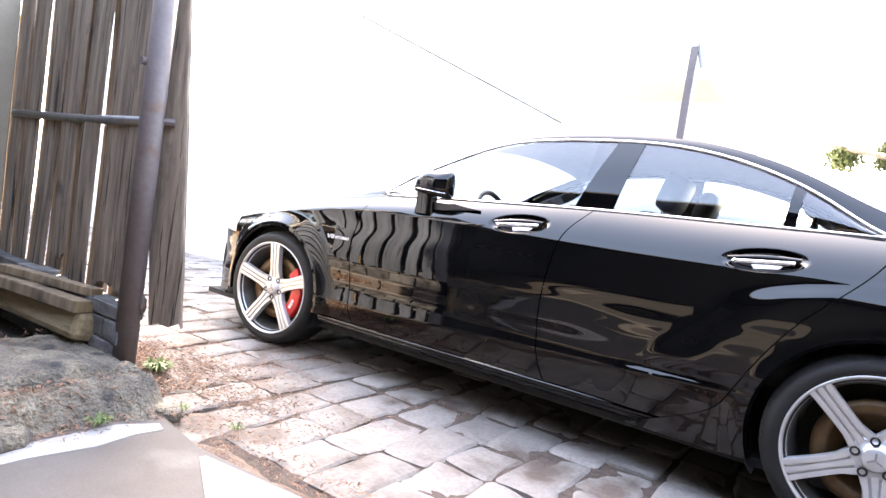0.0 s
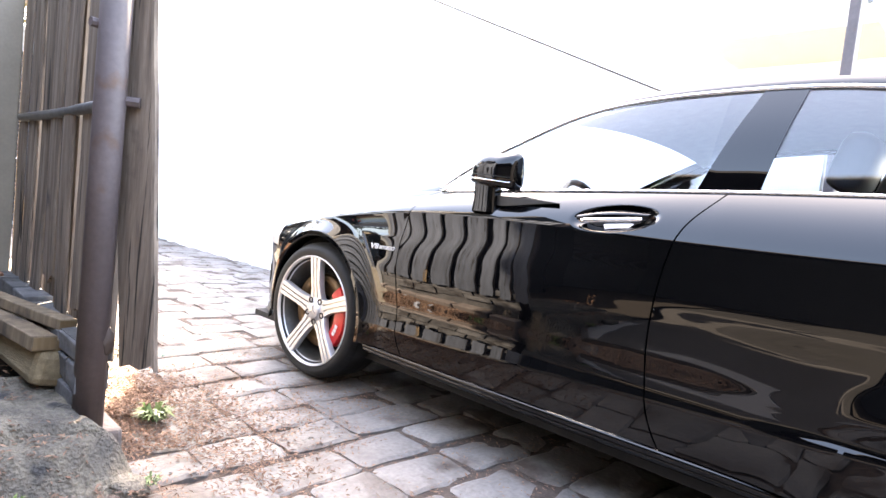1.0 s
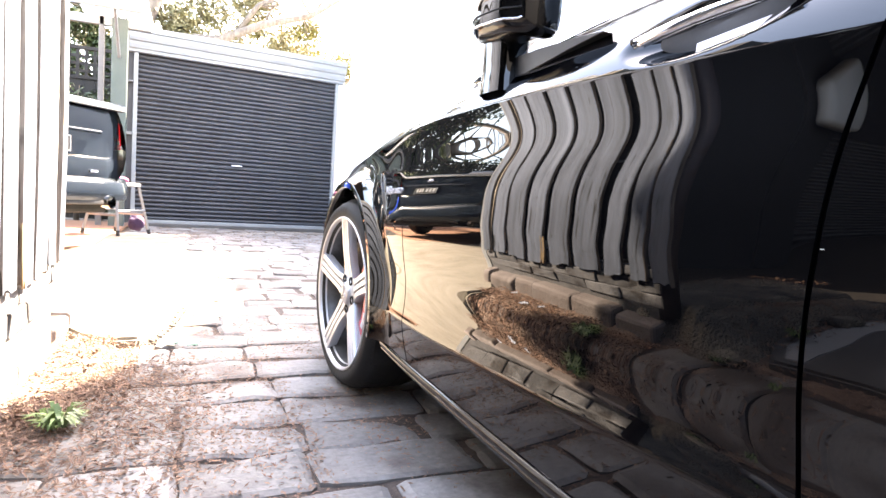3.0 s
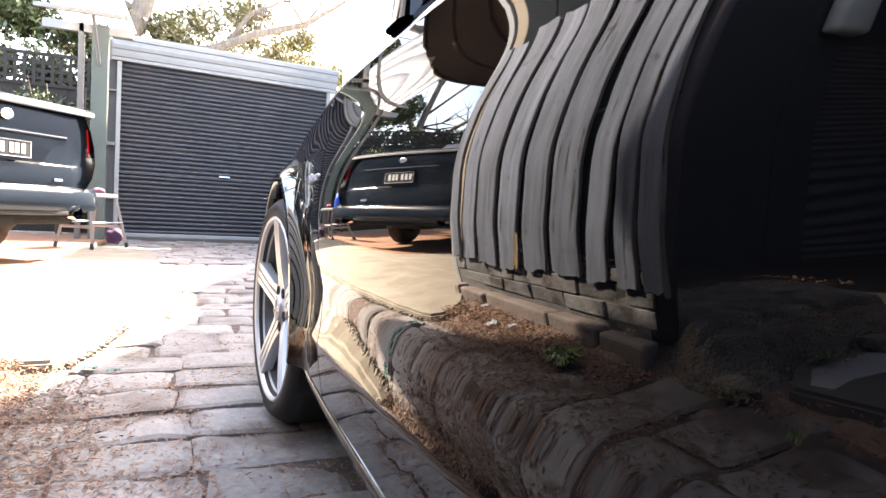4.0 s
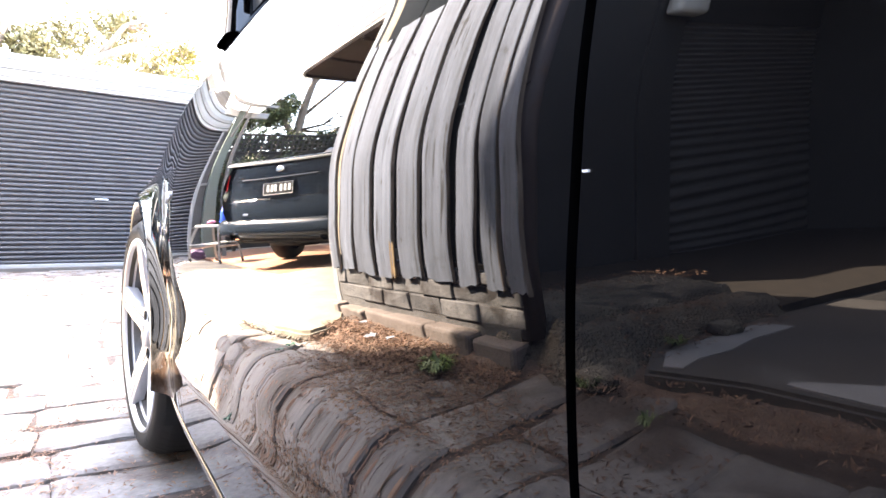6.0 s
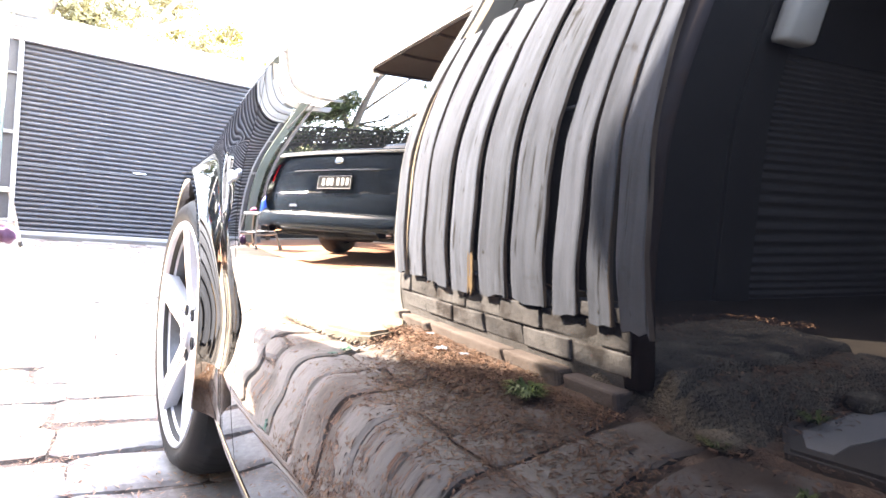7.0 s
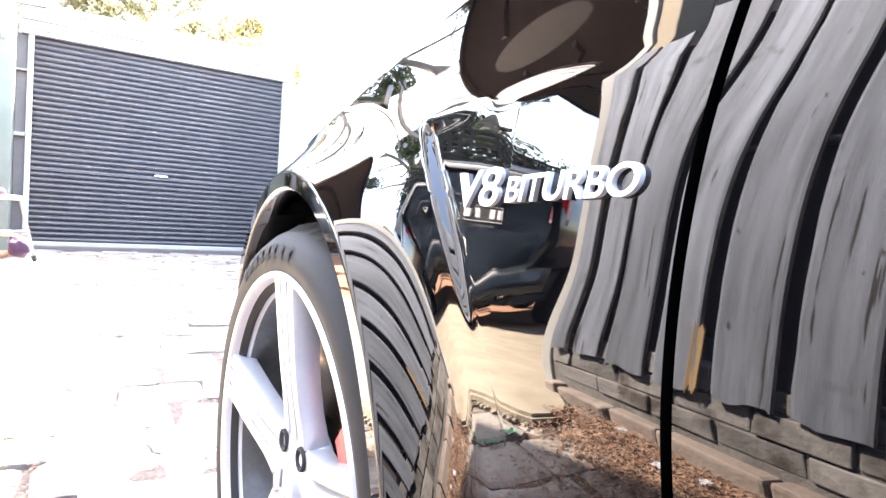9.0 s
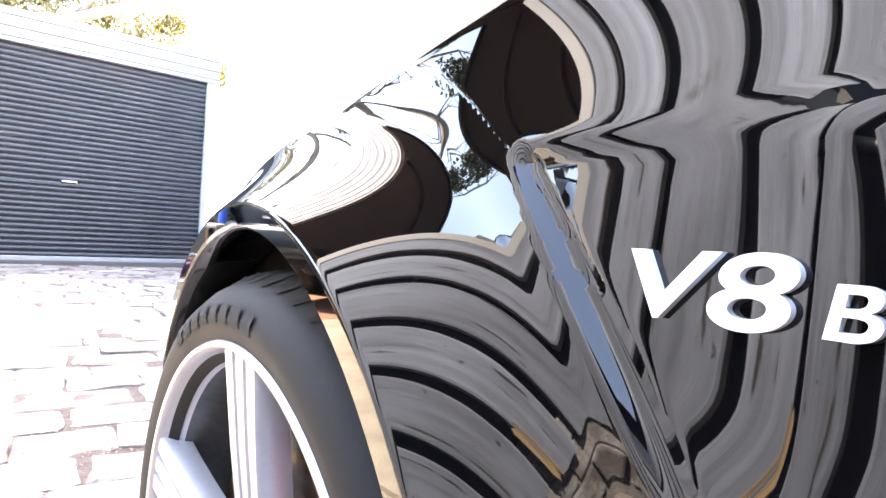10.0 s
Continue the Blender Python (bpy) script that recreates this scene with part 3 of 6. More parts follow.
# ---- fences ----
def plank(rng, length, width, thick, jag=0.02):
    """An upright board, z from 0, with a ragged foot and worn edges."""
    bm = bmesh.new()
    zs = steps(0, length, 18)
    seed = rng.uniform(0, 90)
    us = (-1, -0.9, -0.3, 0.3, 0.9, 1)
    jags = [rng.uniform(-jag, jag) for _ in us]
    warp, lean = rng.uniform(-0.012, 0.012), rng.uniform(-0.006, 0.006)
    g = {}
    for k, z in enumerate(zs):
        for i, u in enumerate(us):
            for side in (0, 1):
                zz = z + (jags[i] if k == 0 else (jags[-1 - i] * 0.6 if k == len(zs) - 1 else 0))
                inward = 0.003 if abs(u) == 1 else 0
                x = (thick / 2 - inward) * (1 if side == 0 else -1) + warp * math.sin(math.pi * z / length) + 0.004 * u * u
                g[k, i, side] = bm.verts.new((x, u * width / 2 * (1 + 0.06 * z / length) + lean * z + (0.004 * noise.noise(Vector((seed + u * 3, z * 7, 0))) + 0.0025 * noise.noise(Vector((seed + u * 3, z * 23, 4)))) * abs(u), zz))
    nk, ni = len(zs), len(us)
    for k in range(nk - 1):
        for i in range(ni - 1):
            bm.faces.new((g[k, i, 0], g[k, i + 1, 0], g[k + 1, i + 1, 0], g[k + 1, i, 0]))
            bm.faces.new((g[k, i, 1], g[k + 1, i, 1], g[k + 1, i + 1, 1], g[k, i + 1, 1]))
        bm.faces.new((g[k, 0, 0], g[k + 1, 0, 0], g[k + 1, 0, 1], g[k, 0, 1]))
        bm.faces.new((g[k, ni - 1, 0], g[k, ni - 1, 1], g[k + 1, ni - 1, 1], g[k + 1, ni - 1, 0]))
    for i in range(ni - 1):
        bm.faces.new((g[0, i, 0], g[0, i, 1], g[0, i + 1, 1], g[0, i + 1, 0]))
        bm.faces.new((g[nk - 1, i, 0], g[nk - 1, i + 1, 0], g[nk - 1, i + 1, 1], g[nk - 1, i, 1]))
    bmesh.ops.recalc_face_normals(bm, faces=bm.faces)
    return bm


FX = -0.955
fence = empty("paling_fence", (FX, 0.15, 0), "weathered grey timber paling fence on a brick base", "fence")
rng = random.Random(11)
# the palings stand at uneven gaps; one leans away from its neighbour and a broad one hangs askew by the post
PALINGS = ((-0.425, -0.340), (-0.286, -0.186), (-0.140, 0.016), (0.062, 0.220), (0.268, 0.421), (0.469, 0.628), (0.675, 0.803), (0.846, 0.925))


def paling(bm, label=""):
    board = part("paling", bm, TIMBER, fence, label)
    # the faces towards the yard are brown
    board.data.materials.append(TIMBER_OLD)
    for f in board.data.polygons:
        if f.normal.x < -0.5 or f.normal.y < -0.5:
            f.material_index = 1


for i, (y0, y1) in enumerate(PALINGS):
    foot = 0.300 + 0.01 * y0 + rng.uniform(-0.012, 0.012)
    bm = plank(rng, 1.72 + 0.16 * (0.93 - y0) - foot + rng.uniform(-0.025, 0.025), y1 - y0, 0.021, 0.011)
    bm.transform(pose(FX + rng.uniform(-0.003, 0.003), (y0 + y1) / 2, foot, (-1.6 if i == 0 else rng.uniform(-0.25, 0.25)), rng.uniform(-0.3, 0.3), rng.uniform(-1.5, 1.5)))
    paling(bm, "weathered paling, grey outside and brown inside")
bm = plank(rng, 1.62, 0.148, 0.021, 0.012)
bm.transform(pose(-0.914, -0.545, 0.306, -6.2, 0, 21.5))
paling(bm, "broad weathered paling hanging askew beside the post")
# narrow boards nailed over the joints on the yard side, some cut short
# the first board is added to keep sun off the mound
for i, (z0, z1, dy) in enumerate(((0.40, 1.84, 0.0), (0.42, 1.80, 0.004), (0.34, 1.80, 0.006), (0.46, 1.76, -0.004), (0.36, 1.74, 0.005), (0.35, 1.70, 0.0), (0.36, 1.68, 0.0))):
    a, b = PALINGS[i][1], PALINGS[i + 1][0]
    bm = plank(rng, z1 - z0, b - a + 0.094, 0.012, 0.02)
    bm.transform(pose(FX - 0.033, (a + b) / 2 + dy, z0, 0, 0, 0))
    # outer face near black: the gap's shade is in its colour
    cover = part("cover_board", bm, TIMBER_SHADE, fence, "board behind a joint, gap shade painted outside, brown inside")
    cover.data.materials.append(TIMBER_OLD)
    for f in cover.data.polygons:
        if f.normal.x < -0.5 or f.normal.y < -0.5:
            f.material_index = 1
bm = plank(rng, 0.19, 0.034, 0.006, 0.025)
bm.transform(pose(FX + 0.0125, 0.278, 0.31, 4, 0, 0))
part("split", bm, SPLIT_WOOD, fence, "fresh yellow split in a paling")
part("rail", tube([(FX - 0.04, -0.42, 1.085), (FX - 0.036, 0.2, 1.08), (FX - 0.036, 0.84, 1.085)], 0.019, 10), GALV, fence, "grey pipe rail", True)
part("rail_end", tube([(FX - 0.03, -0.47, 1.092), (FX + 0.012, -0.50, 1.092)], 0.016, 8), POST, fence)
bm = tube([(0, 0, 0), (0, 0, 0.9), (0, 0, 1.9)], 0.043, 20)
bm.transform(pose(FX - 0.06, -0.46, 0.10, 0.2, 0, 6))
part("post", bm, POST, fence, "mauve-brown painted steel pipe post", True, 60)
bm = bmesh.new()
bmesh.ops.create_icosphere(bm, subdivisions=3, radius=1)
for v in bm.verts:
    k = 1 + 0.3 * noise.noise(v.co * 3)
    v.co = Vector((FX - 0.03 + 0.022 * v.co.x * k, -0.475 + 0.03 * v.co.y * k, 0.375 + 0.045 * v.co.z * k))
part("rusty_bracket", bm, SOFFIT, fence, "rusted bracket stub", True, 80)
part("post_cap", tube([(FX - 0.06, -0.44, 1.30), (FX - 0.12, -0.45, 1.30)], 0.014, 8), POST, fence)
tagged(part("sleeper", box(-0.075, 0.075, -0.60, 0.60, -0.06, 0.06, 0.028, pose(-1.10, 0.32, 0.25, 1, 12, 5)), SLEEPER), "old timber sleeper lying behind the fence", "sleeper")
tagged(part("timber_offcut", box(-0.03, 0.03, -0.5, 0.5, -0.012, 0.012, 0.004, pose(-1.07, 0.24, 0.319, 1, 4, 3)), SLEEPER), "thin timber offcut on the sleeper", "timber")


def offcut(at, size, turn, label):
    m = pose(*at, 1, 4, turn)
    w, h, n = size
    ob = part("timber_offcut", box(-w, w, -n, n, -h, h, 0.004, m), TIMBER_IN)
    tagged(ob, label, "timber")
    part("sawn_end", box(-w + 0.004, w - 0.004, -n - 0.002, -n + 0.004, -h + 0.004, h - 0.004, 0, m), SPLIT_WOOD, ob, "pale sawn end")


tagged(part("terracotta_block", box(-1.17, -1.04, 0.74, 0.86, 0.08, 0.40, 0.006), TERRACOTTA), "worn terracotta block at the foot of the pier", "block")
offcut((-1.15, 0.06, 0.335), (0.036, 0.024, 0.34), 9, "square timber offcut with a pale sawn end on the sleeper")
offcut((-1.045, 0.04, 0.325), (0.034, 0.016, 0.30), -6, "short timber offcut with a pale sawn end beside the sleeper")
offcut((-1.09, 0.05, 0.378), (0.03, 0.018, 0.28), 14, "thin timber offcut lying across the other pieces")

# the brick base and its stone footing
base = tagged(new("brick_base"), "low grey brick wall on a stone footing under the fence", "wall", kind="structure")
part("core", box(FX - 0.09, FX - 0.019, -0.44, 0.95, -0.05, 0.365), OLD_MORTAR, base, "smeared grey mortar")
part("footing_bed", box(FX - 0.05, FX + 0.02, -0.46, 0.93, -0.06, 0.075), ROCK, base)


def stone(rng, lx, ly, h, bulge=0.008, n=4):
    """A worn block: top grid with rounded shoulders."""
    bm = bmesh.new()
    ts = [0.0, 0.07, 0.30, 0.70, 0.93, 1.0] if n == 4 else [0.0, 0.12, 0.88, 1.0]
    ox, oy = rng.uniform(0, 99), rng.uniform(0, 99)
    skew = [rng.uniform(-1, 1) for _ in range(6)]
    g = []
    for a in ts:
        row = []
        for b in ts:
            x, y = (a - 0.5) * lx, (b - 0.5) * ly
            rim = min(a, 1 - a, b, 1 - b)
            z = h - (0.008 if rim == 0 else (0.0015 if rim < 0.1 else 0)) + bulge * noise.noise(Vector((ox + x * 7, oy + y * 7, 0)))
            x += 0.014 * noise.noise(Vector((ox + y * 8, oy, a * 3)))
            y += 0.011 * noise.noise(Vector((oy + x * 8, ox, b * 3)))
            if rim == 0 and (a in (0, 1)) and (b in (0, 1)):
                x *= 0.94
                y *= 0.93
            # no block is quite square
            x *= 1 + 0.05 * skew[0] * (b - 0.5) + 0.03 * skew[1]
            y *= 1 + 0.09 * skew[2] * (a - 0.5) - 0.03 * abs(skew[3])
            x, y = x + 0.03 * skew[4] * (b - 0.5) * 2 * ly, y + 0.04 * skew[5] * (a - 0.5) * ly
            row.append(bm.verts.new((x, y, z)))
        g.append(row)
    m = len(ts)
    for i in range(m - 1):
        for j in range(m - 1):
            bm.faces.new((g[i][j], g[i + 1][j], g[i + 1][j + 1], g[i][j + 1]))
    ring = [g[i][0] for i in range(m)] + [g[m - 1][j] for j in range(1, m)] + [g[i][m - 1] for i in range(m - 2, -1, -1)] + [g[0][j] for j in range(m - 2, 0, -1)]
    low = [bm.verts.new((v.co.x * 1.01, v.co.y * 1.01, -0.05)) for v in ring]
    for i in range(len(ring)):
        k = (i + 1) % len(ring)
        bm.faces.new((ring[k], ring[i], low[i], low[k]))
    return bm


# ---- the black car comes next, then loose things, and the cobbles last ----


# ---- the black car ----
XB, XC = 0.045, 0.985  # the left flank and the middle of the car
FRONT, REAR = (0.0, 0.33), (-2.874, 0.335)
belt = spline([(-4.1, 0.93), (-3.6, 1.0), (-3.0, 1.035), (-2.5, 1.025), (-1.9, 1.01), (-1.1, 0.972), (-0.62, 0.95), (-0.3, 0.925), (0, 0.88), (0.3, 0.81), (0.55, 0.735), (0.75, 0.655), (0.87, 0.60)])
crease = spline([(-4.1, 0.80), (-3, 0.87), (-2.3, 0.855), (-1.7, 0.848), (-1.2, 0.862), (-0.9, 0.862), (-0.5, 0.845), (-0.2, 0.81), (0.1, 0.765), (0.4, 0.70), (0.7, 0.62), (0.87, 0.57)])
shoulder = spline([(-4.1, 0.14), (-3, 0.11), (-2, 0.085), (-0.8, 0.085), (-0.3, 0.13), (0.1, 0.17), (0.5, 0.2), (0.87, 0.2)])
shut_front = spline([(0.27, -0.632), (0.317, -0.605), (0.38, -0.592), (0.50, -0.582), (0.628, -0.570), (0.72, -0.575), (0.809, -0.590), (0.882, -0.611), (0.96, -0.657)])
shut_middle = spline([(0.27, -1.722), (0.30, -1.705), (0.41, -1.672), (0.62, -1.667), (0.71, -1.676), (0.85, -1.700), (0.92, -1.730), (0.98, -1.775), (1.03, -1.81)])
shut_rear = spline([(0.27, -2.24), (0.33, -2.36), (0.42, -2.435), (0.6, -2.53), (0.75, -2.64), (0.9, -2.78), (1.03, -2.86)])
HANDLES = ((-1.499, 0.904), (-2.466, 0.902))


# sections of the left flank at four stations: the slope inwards at each level
LEVELS = (0.375, 0.405, 0.435, 0.465, 0.50, 0.535, 0.57, 0.59, 0.61, 0.635, 0.665, 0.70, 0.735, 0.77, 0.81, 0.855)
SECTIONS = (
    (-1.75, (0.212, 0.154, 0.0146, -0.0613, -0.114, -0.0944, -0.0883, -0.0979, -0.0743, -0.0463, -0.0654, 0.00263, 0.0677, 0.12, 0.0898, -0.00355)),
    (-1.35, (0.206, 0.138, 0.0132, -0.0648, -0.118, -0.1, -0.0997, -0.0665, -0.0572, -0.0165, -0.0256, 0.0337, 0.0893, 0.135, 0.0958, -0.0064)),
    (-0.98, (0.191, 0.104, 0.015, -0.0734, -0.13, -0.101, -0.0975, -0.0525, -0.0465, -0.00655, -0.00393, 0.0392, 0.114, 0.159, 0.103, -0.0136)),
    (-0.62, (0.171, 0.0729, 0.0192, -0.0893, -0.142, -0.103, -0.0822, -0.0553, -0.0148, 0.0116, 0.0333, 0.0748, 0.152, 0.167, 0.0992, -0.0213)),
)
STEP = 0.001
HEIGHTS = np.array([0.30 + STEP * i for i in range(561)])


def section(slopes):
    f = spline(list(zip(LEVELS, slopes)))
    x = np.cumsum([f(z) * STEP for z in HEIGHTS])
    return x - x[320]


STATIONS = [y for y, _ in SECTIONS]
PROFILES = np.array([section(v) for _, v in SECTIONS])
# the plan line of the flank, and the crest low on the doors
plan = spline([(-4.1, 0.03), (-3.0, 0.024), (-2.4, 0.030), (-2.0, 0.036), (-1.6, 0.025), (-1.2, 0.016), (-0.85, 0.014), (-0.58, 0.0143), (-0.48, 0.0165), (-0.40, 0.0190), (-0.30, 0.0205), (-0.2, 0.0225), (-0.1, 0.0265), (0.0, 0.032), (0.2, 0.040), (0.87, 0.048)])
crest = spline([(-4.1, 0.43), (-2.4, 0.425), (-1.94, 0.402), (-1.8, 0.397), (-1.4, 0.385), (-1.05, 0.371), (-0.78, 0.363), (-0.42, 0.358), (0.87, 0.358)])
haunch = spline([(0.2, -2.10), (0.45, -2.26), (0.516, -2.306), (0.646, -2.422), (0.767, -2.548), (0.815, -2.652), (0.90, -2.95), (1.1, -3.4)])
weights = [spline([(y, 1.0 if k == i else 0.0) for k, y in enumerate(STATIONS)]) for i in range(4)]
LIP = -0.005  # the front arch stands this far outside the flank's line


def ramp(a, b, x):
    return min(1.0, max(0.0, (x - a) / (b - a)))


@functools.lru_cache(maxsize=4096)
def blended(y):
    yy = min(max(y, -1.80), -0.58)
    return sum(w(yy) * p for w, p in zip(weights, PROFILES))


def inset(y, z, detail=True):
    """How far the flank lies inside its widest line."""
    zc, zt, zl = crease(y), belt(y), crest(y)
    zs = min(max(z, zl), zc)
    zs += (0.858 - zc) * ramp(0.64, zc, zs)
    x = plan(y) + float(np.interp(zs, HEIGHTS, blended(round(y, 4))))
    if z < zl:
        x += 0.07 * (zl - z)
    if z > zc:
        k = (z - zc) / (zt - zc)
        x += 0.2 * (z - zc) + shoulder(y) * (0.22 * k + 0.78 * k * k)
    if y > 0.2:
        x += 0.42 * ((y - 0.2) / 0.67) ** 3.6
    if y < -3.2:
        x += 0.28 * ((-3.2 - y) / 0.9) ** 2.2
    if y > -0.6:
        # the scoop behind the wheel: a slanting front edge, a ledge above, fading out towards the door
        if detail:
            d = y + 0.312 + 0.86 * (0.737 - z)
            w = ease(-0.58, -0.40, y) * ease(0.59, 0.66, z) * (1 - ease(-0.002, 0.010, d)) * (1 - ease(-0.001, 0.007, z - 0.737 - 0.03 * (-0.31 - y)))
            floor = plan(y) + float(np.interp(0.645, HEIGHTS, blended(round(y, 4)))) + 0.05 * (z - 0.645) + 0.0030 + 0.06 * max(0.0, y + 0.44)
            x += (floor - x) * w
        # the fender swells out to the lip of the arch
        r = math.hypot(y - FRONT[0], z - FRONT[1])
        u = min(1.0, max(0.0, (r - 0.385) / 0.098))
        w = (1 - u) ** 2 * (1 - ease(0.3, 0.6, y))
        x += (LIP - x) * w
    r = math.hypot(y - REAR[0], z - REAR[1])
    if r < 0.62:
        x -= 0.012 * math.exp(-(((r - 0.368) / 0.034) ** 2)) * ease(0.16, 0.4, z)
    # the ledge low on the rear door that runs up to the rear arch
    x -= 0.012 * ease(-1.93, -2.12, y) * ease(-2.50, -2.38, y) * (1 - ramp(0, 0.022, z - zl))
    # low down the rear door flares out towards the wheel
    x += 0.06 * (min(max(z, 0.46), 0.66) - 0.66) * ease(-1.76, -2.1, y)
    # the rear haunch: its front edge climbs from the ledge to the shoulder
    d = haunch(z) - y
    if d > -0.2:
        x -= 0.024 * ease(-0.19, 0.03, d) * ease(0.43, 0.50, z) * (1 - ease(0.79, 0.90, z)) * ease(-3.9, -3.3, y)
    x -= 0.014 * math.exp(-(((y + 3.05) / 0.46) ** 2) - ((z - 0.80) / (0.14 if z < 0.80 else 0.085)) ** 2)
    if detail:
        for hy, hz in HANDLES:
            q = ((y - hy) / 0.134) ** 2 + ((z - hz - 0.1 * (hy - y)) / 0.041) ** 2
            if q < 1.3:
                x += 0.036 * (1 - ease(0.22, 1.2, q))
    return x


def flank(y, z, detail=True):
    return Vector((XB + inset(y, z, detail), y, z))


def mirrored(bm, right):
    if right:
        for v in bm.verts:
            v.co.x = 2 * XC - v.co.x
        bmesh.ops.reverse_faces(bm, faces=bm.faces)
    return bm


def panel(lo, hi, ny, nz, z0=0.262, arch=None, radius=0.37, gap=0.0028, detail=True, us=None, vs=None, ring=0.0):
    """A sheet of the flank between two upright seams, lo (rear) and hi (front), each a function of height."""
    bm = bmesh.new()
    rows = vs or steps(0, 1, nz)
    us = us or steps(0, 1, ny)
    g = []
    for i, u in enumerate(us):
        col = []
        for v in rows:
            y = lo(0.6)
            for _ in range(4):
                z = z0 + (belt(y) - z0) * v
                a, b = lo(z) + gap, hi(z) - gap
                y = a + (b - a) * u
            if arch:
                r = math.hypot(y - arch[0], z - arch[1])
                if abs(r - radius) < 0.0065 and r > 0:
                    s = radius / r
                    y, z = arch[0] + (y - arch[0]) * s, arch[1] + (z - arch[1]) * s
            col.append(bm.verts.new(flank(y, z, detail)))
        g.append(col)
    for k, col in ((0, g[0]), (1, g[-1])):
        back = [bm.verts.new(v.co + Vector((0.02, 0, 0))) for v in col]
        if k == 0:
            g.insert(0, back)
        else:
            g.append(back)
    if ring:
        # under the ring of the arch the sheet lies a little deeper
        for v in bm.verts:
            r = math.hypot(v.co.y - arch[0], v.co.z - arch[1])
            v.co.x += 0.0015 * ramp(radius + ring - 0.002, radius + ring - 0.012, r)
    for i in range(len(g) - 1):
        for j in range(len(rows) - 1):
            q = (g[i][j], g[i][j + 1], g[i + 1][j + 1], g[i + 1][j])
            if arch:
                c = sum((v.co for v in q), Vector()) / 4
                if math.hypot(c.y - arch[0], c.z - arch[1]) < radius + max(0.0, ring - 0.03):
                    continue
            bm.faces.new(q)
    if ring:
        turns = [radians(a) for a in steps(-10.6, 190.6, 640 if detail else 120)]
        rs = [(0.354, 0.06), (0.357, 0.018), (0.3605, 0.006), (0.3635, 0.0018), (0.366, 0.0)] + [(radius + ring * k / 64, 0.0) for k in range(1, 65)]
        band = [[bm.verts.new(flank(arch[0] + r * math.cos(a), max(z0, arch[1] + r * math.sin(a)), detail) + Vector((back, 0, 0))) for r, back in rs] for a in turns]
        for i in range(len(band) - 1):
            for j in range(len(rs) - 1):
                q = (band[i][j], band[i][j + 1], band[i + 1][j + 1], band[i + 1][j])
                if max(v.co.z for v in q) > z0 + 0.001 and min(v.co.y for v in q) > lo(0.4) + 0.02:
                    bm.faces.new(q)
    elif arch:
        for e in bm.edges:
            if len(e.link_faces) == 1:
                for v in e.verts:
                    r = math.hypot(v.co.y - arch[0], v.co.z - arch[1])
                    if abs(r - radius) < 0.014:
                        v.co = flank(arch[0] + (v.co.y - arch[0]) * radius / r, arch[1] + (v.co.z - arch[1]) * radius / r, detail)
        # the lip of the arch turns inwards
        rim = [e for e in bm.edges if len(e.link_faces) == 1 and all(abs(math.hypot(v.co.y - arch[0], v.co.z - arch[1]) - radius) < 0.012 for v in e.verts)]
        r = bmesh.ops.extrude_edge_only(bm, edges=rim)
        for v in r["geom"]:
            if isinstance(v, bmesh.types.BMVert):
                k = (radius - 0.012) / radius
                v.co = Vector((v.co.x + 0.014, arch[0] + (v.co.y - arch[0]) * k, arch[1] + (v.co.z - arch[1]) * k))
        rim = [e for e in bm.edges if len(e.link_faces) == 1 and all(abs(math.hypot(v.co.y - arch[0], v.co.z - arch[1]) - radius + 0.012) < 0.012 and v.co.x > XB - 0.03 for v in e.verts)]
        r = bmesh.ops.extrude_edge_only(bm, edges=[e for e in rim if e.is_valid])
        for v in r["geom"]:
            if isinstance(v, bmesh.types.BMVert):
                v.co.x += 0.05
    loose = [v for v in bm.verts if not v.link_faces]
    bmesh.ops.delete(bm, geom=loose, context="VERTS")
    bmesh.ops.recalc_face_normals(bm, faces=bm.faces)
    # outward is towards -x
    if sum(f.normal.x * f.calc_area() for f in bm.faces) > 0:
        bmesh.ops.reverse_faces(bm, faces=bm.faces)
    return bm


# upper body
dlo = spline([(-0.64, 0.962), (-0.777, 1.052), (-0.973, 1.147), (-1.217, 1.252), (-1.489, 1.305), (-1.777, 1.322), (-2.049, 1.316), (-2.268, 1.278), (-2.472, 1.212), (-2.627, 1.136), (-2.788, 1.045), (-2.83, 1.03)])
rail = spline([(-0.35, 0.962), (-0.62, 1.005), (-0.777, 1.090), (-0.973, 1.187), (-1.217, 1.290), (-1.489, 1.343), (-1.777, 1.361), (-2.049, 1.357), (-2.3, 1.318), (-2.55, 1.235), (-2.8, 1.12), (-3.0, 1.07), (-3.5, 1.025), (-4.05, 0.95)])
ridge = spline([(-0.35, 0.985), (-0.7, 1.13), (-1.0, 1.262), (-1.3, 1.352), (-1.7, 1.402), (-2.1, 1.402), (-2.5, 1.356), (-2.9, 1.25), (-3.3, 1.14), (-3.6, 1.095), (-4.05, 1.03)])
bonnet = spline([(-0.42, 0.99), (-0.2, 0.978), (0, 0.957), (0.3, 0.905), (0.55, 0.83), (0.75, 0.74), (0.87, 0.64)])


def glass_x(y, z):
    return XB + inset(y, belt(y)) + 0.006 + 0.42 * (z - belt(y))


def edge_x(y):
    return glass_x(y, rail(y)) + 0.012


def cap(y, w):
    """The roof, windscreens and boot lid; w runs from -1 at the left edge to 1."""
    a = abs(w)
    x = XC - (XC - edge_x(y)) * a
    z = rail(y) + (ridge(y) - rail(y)) * (1 - a**2.3)
    return Vector((x if w <= 0 else 2 * XC - x, y, z))


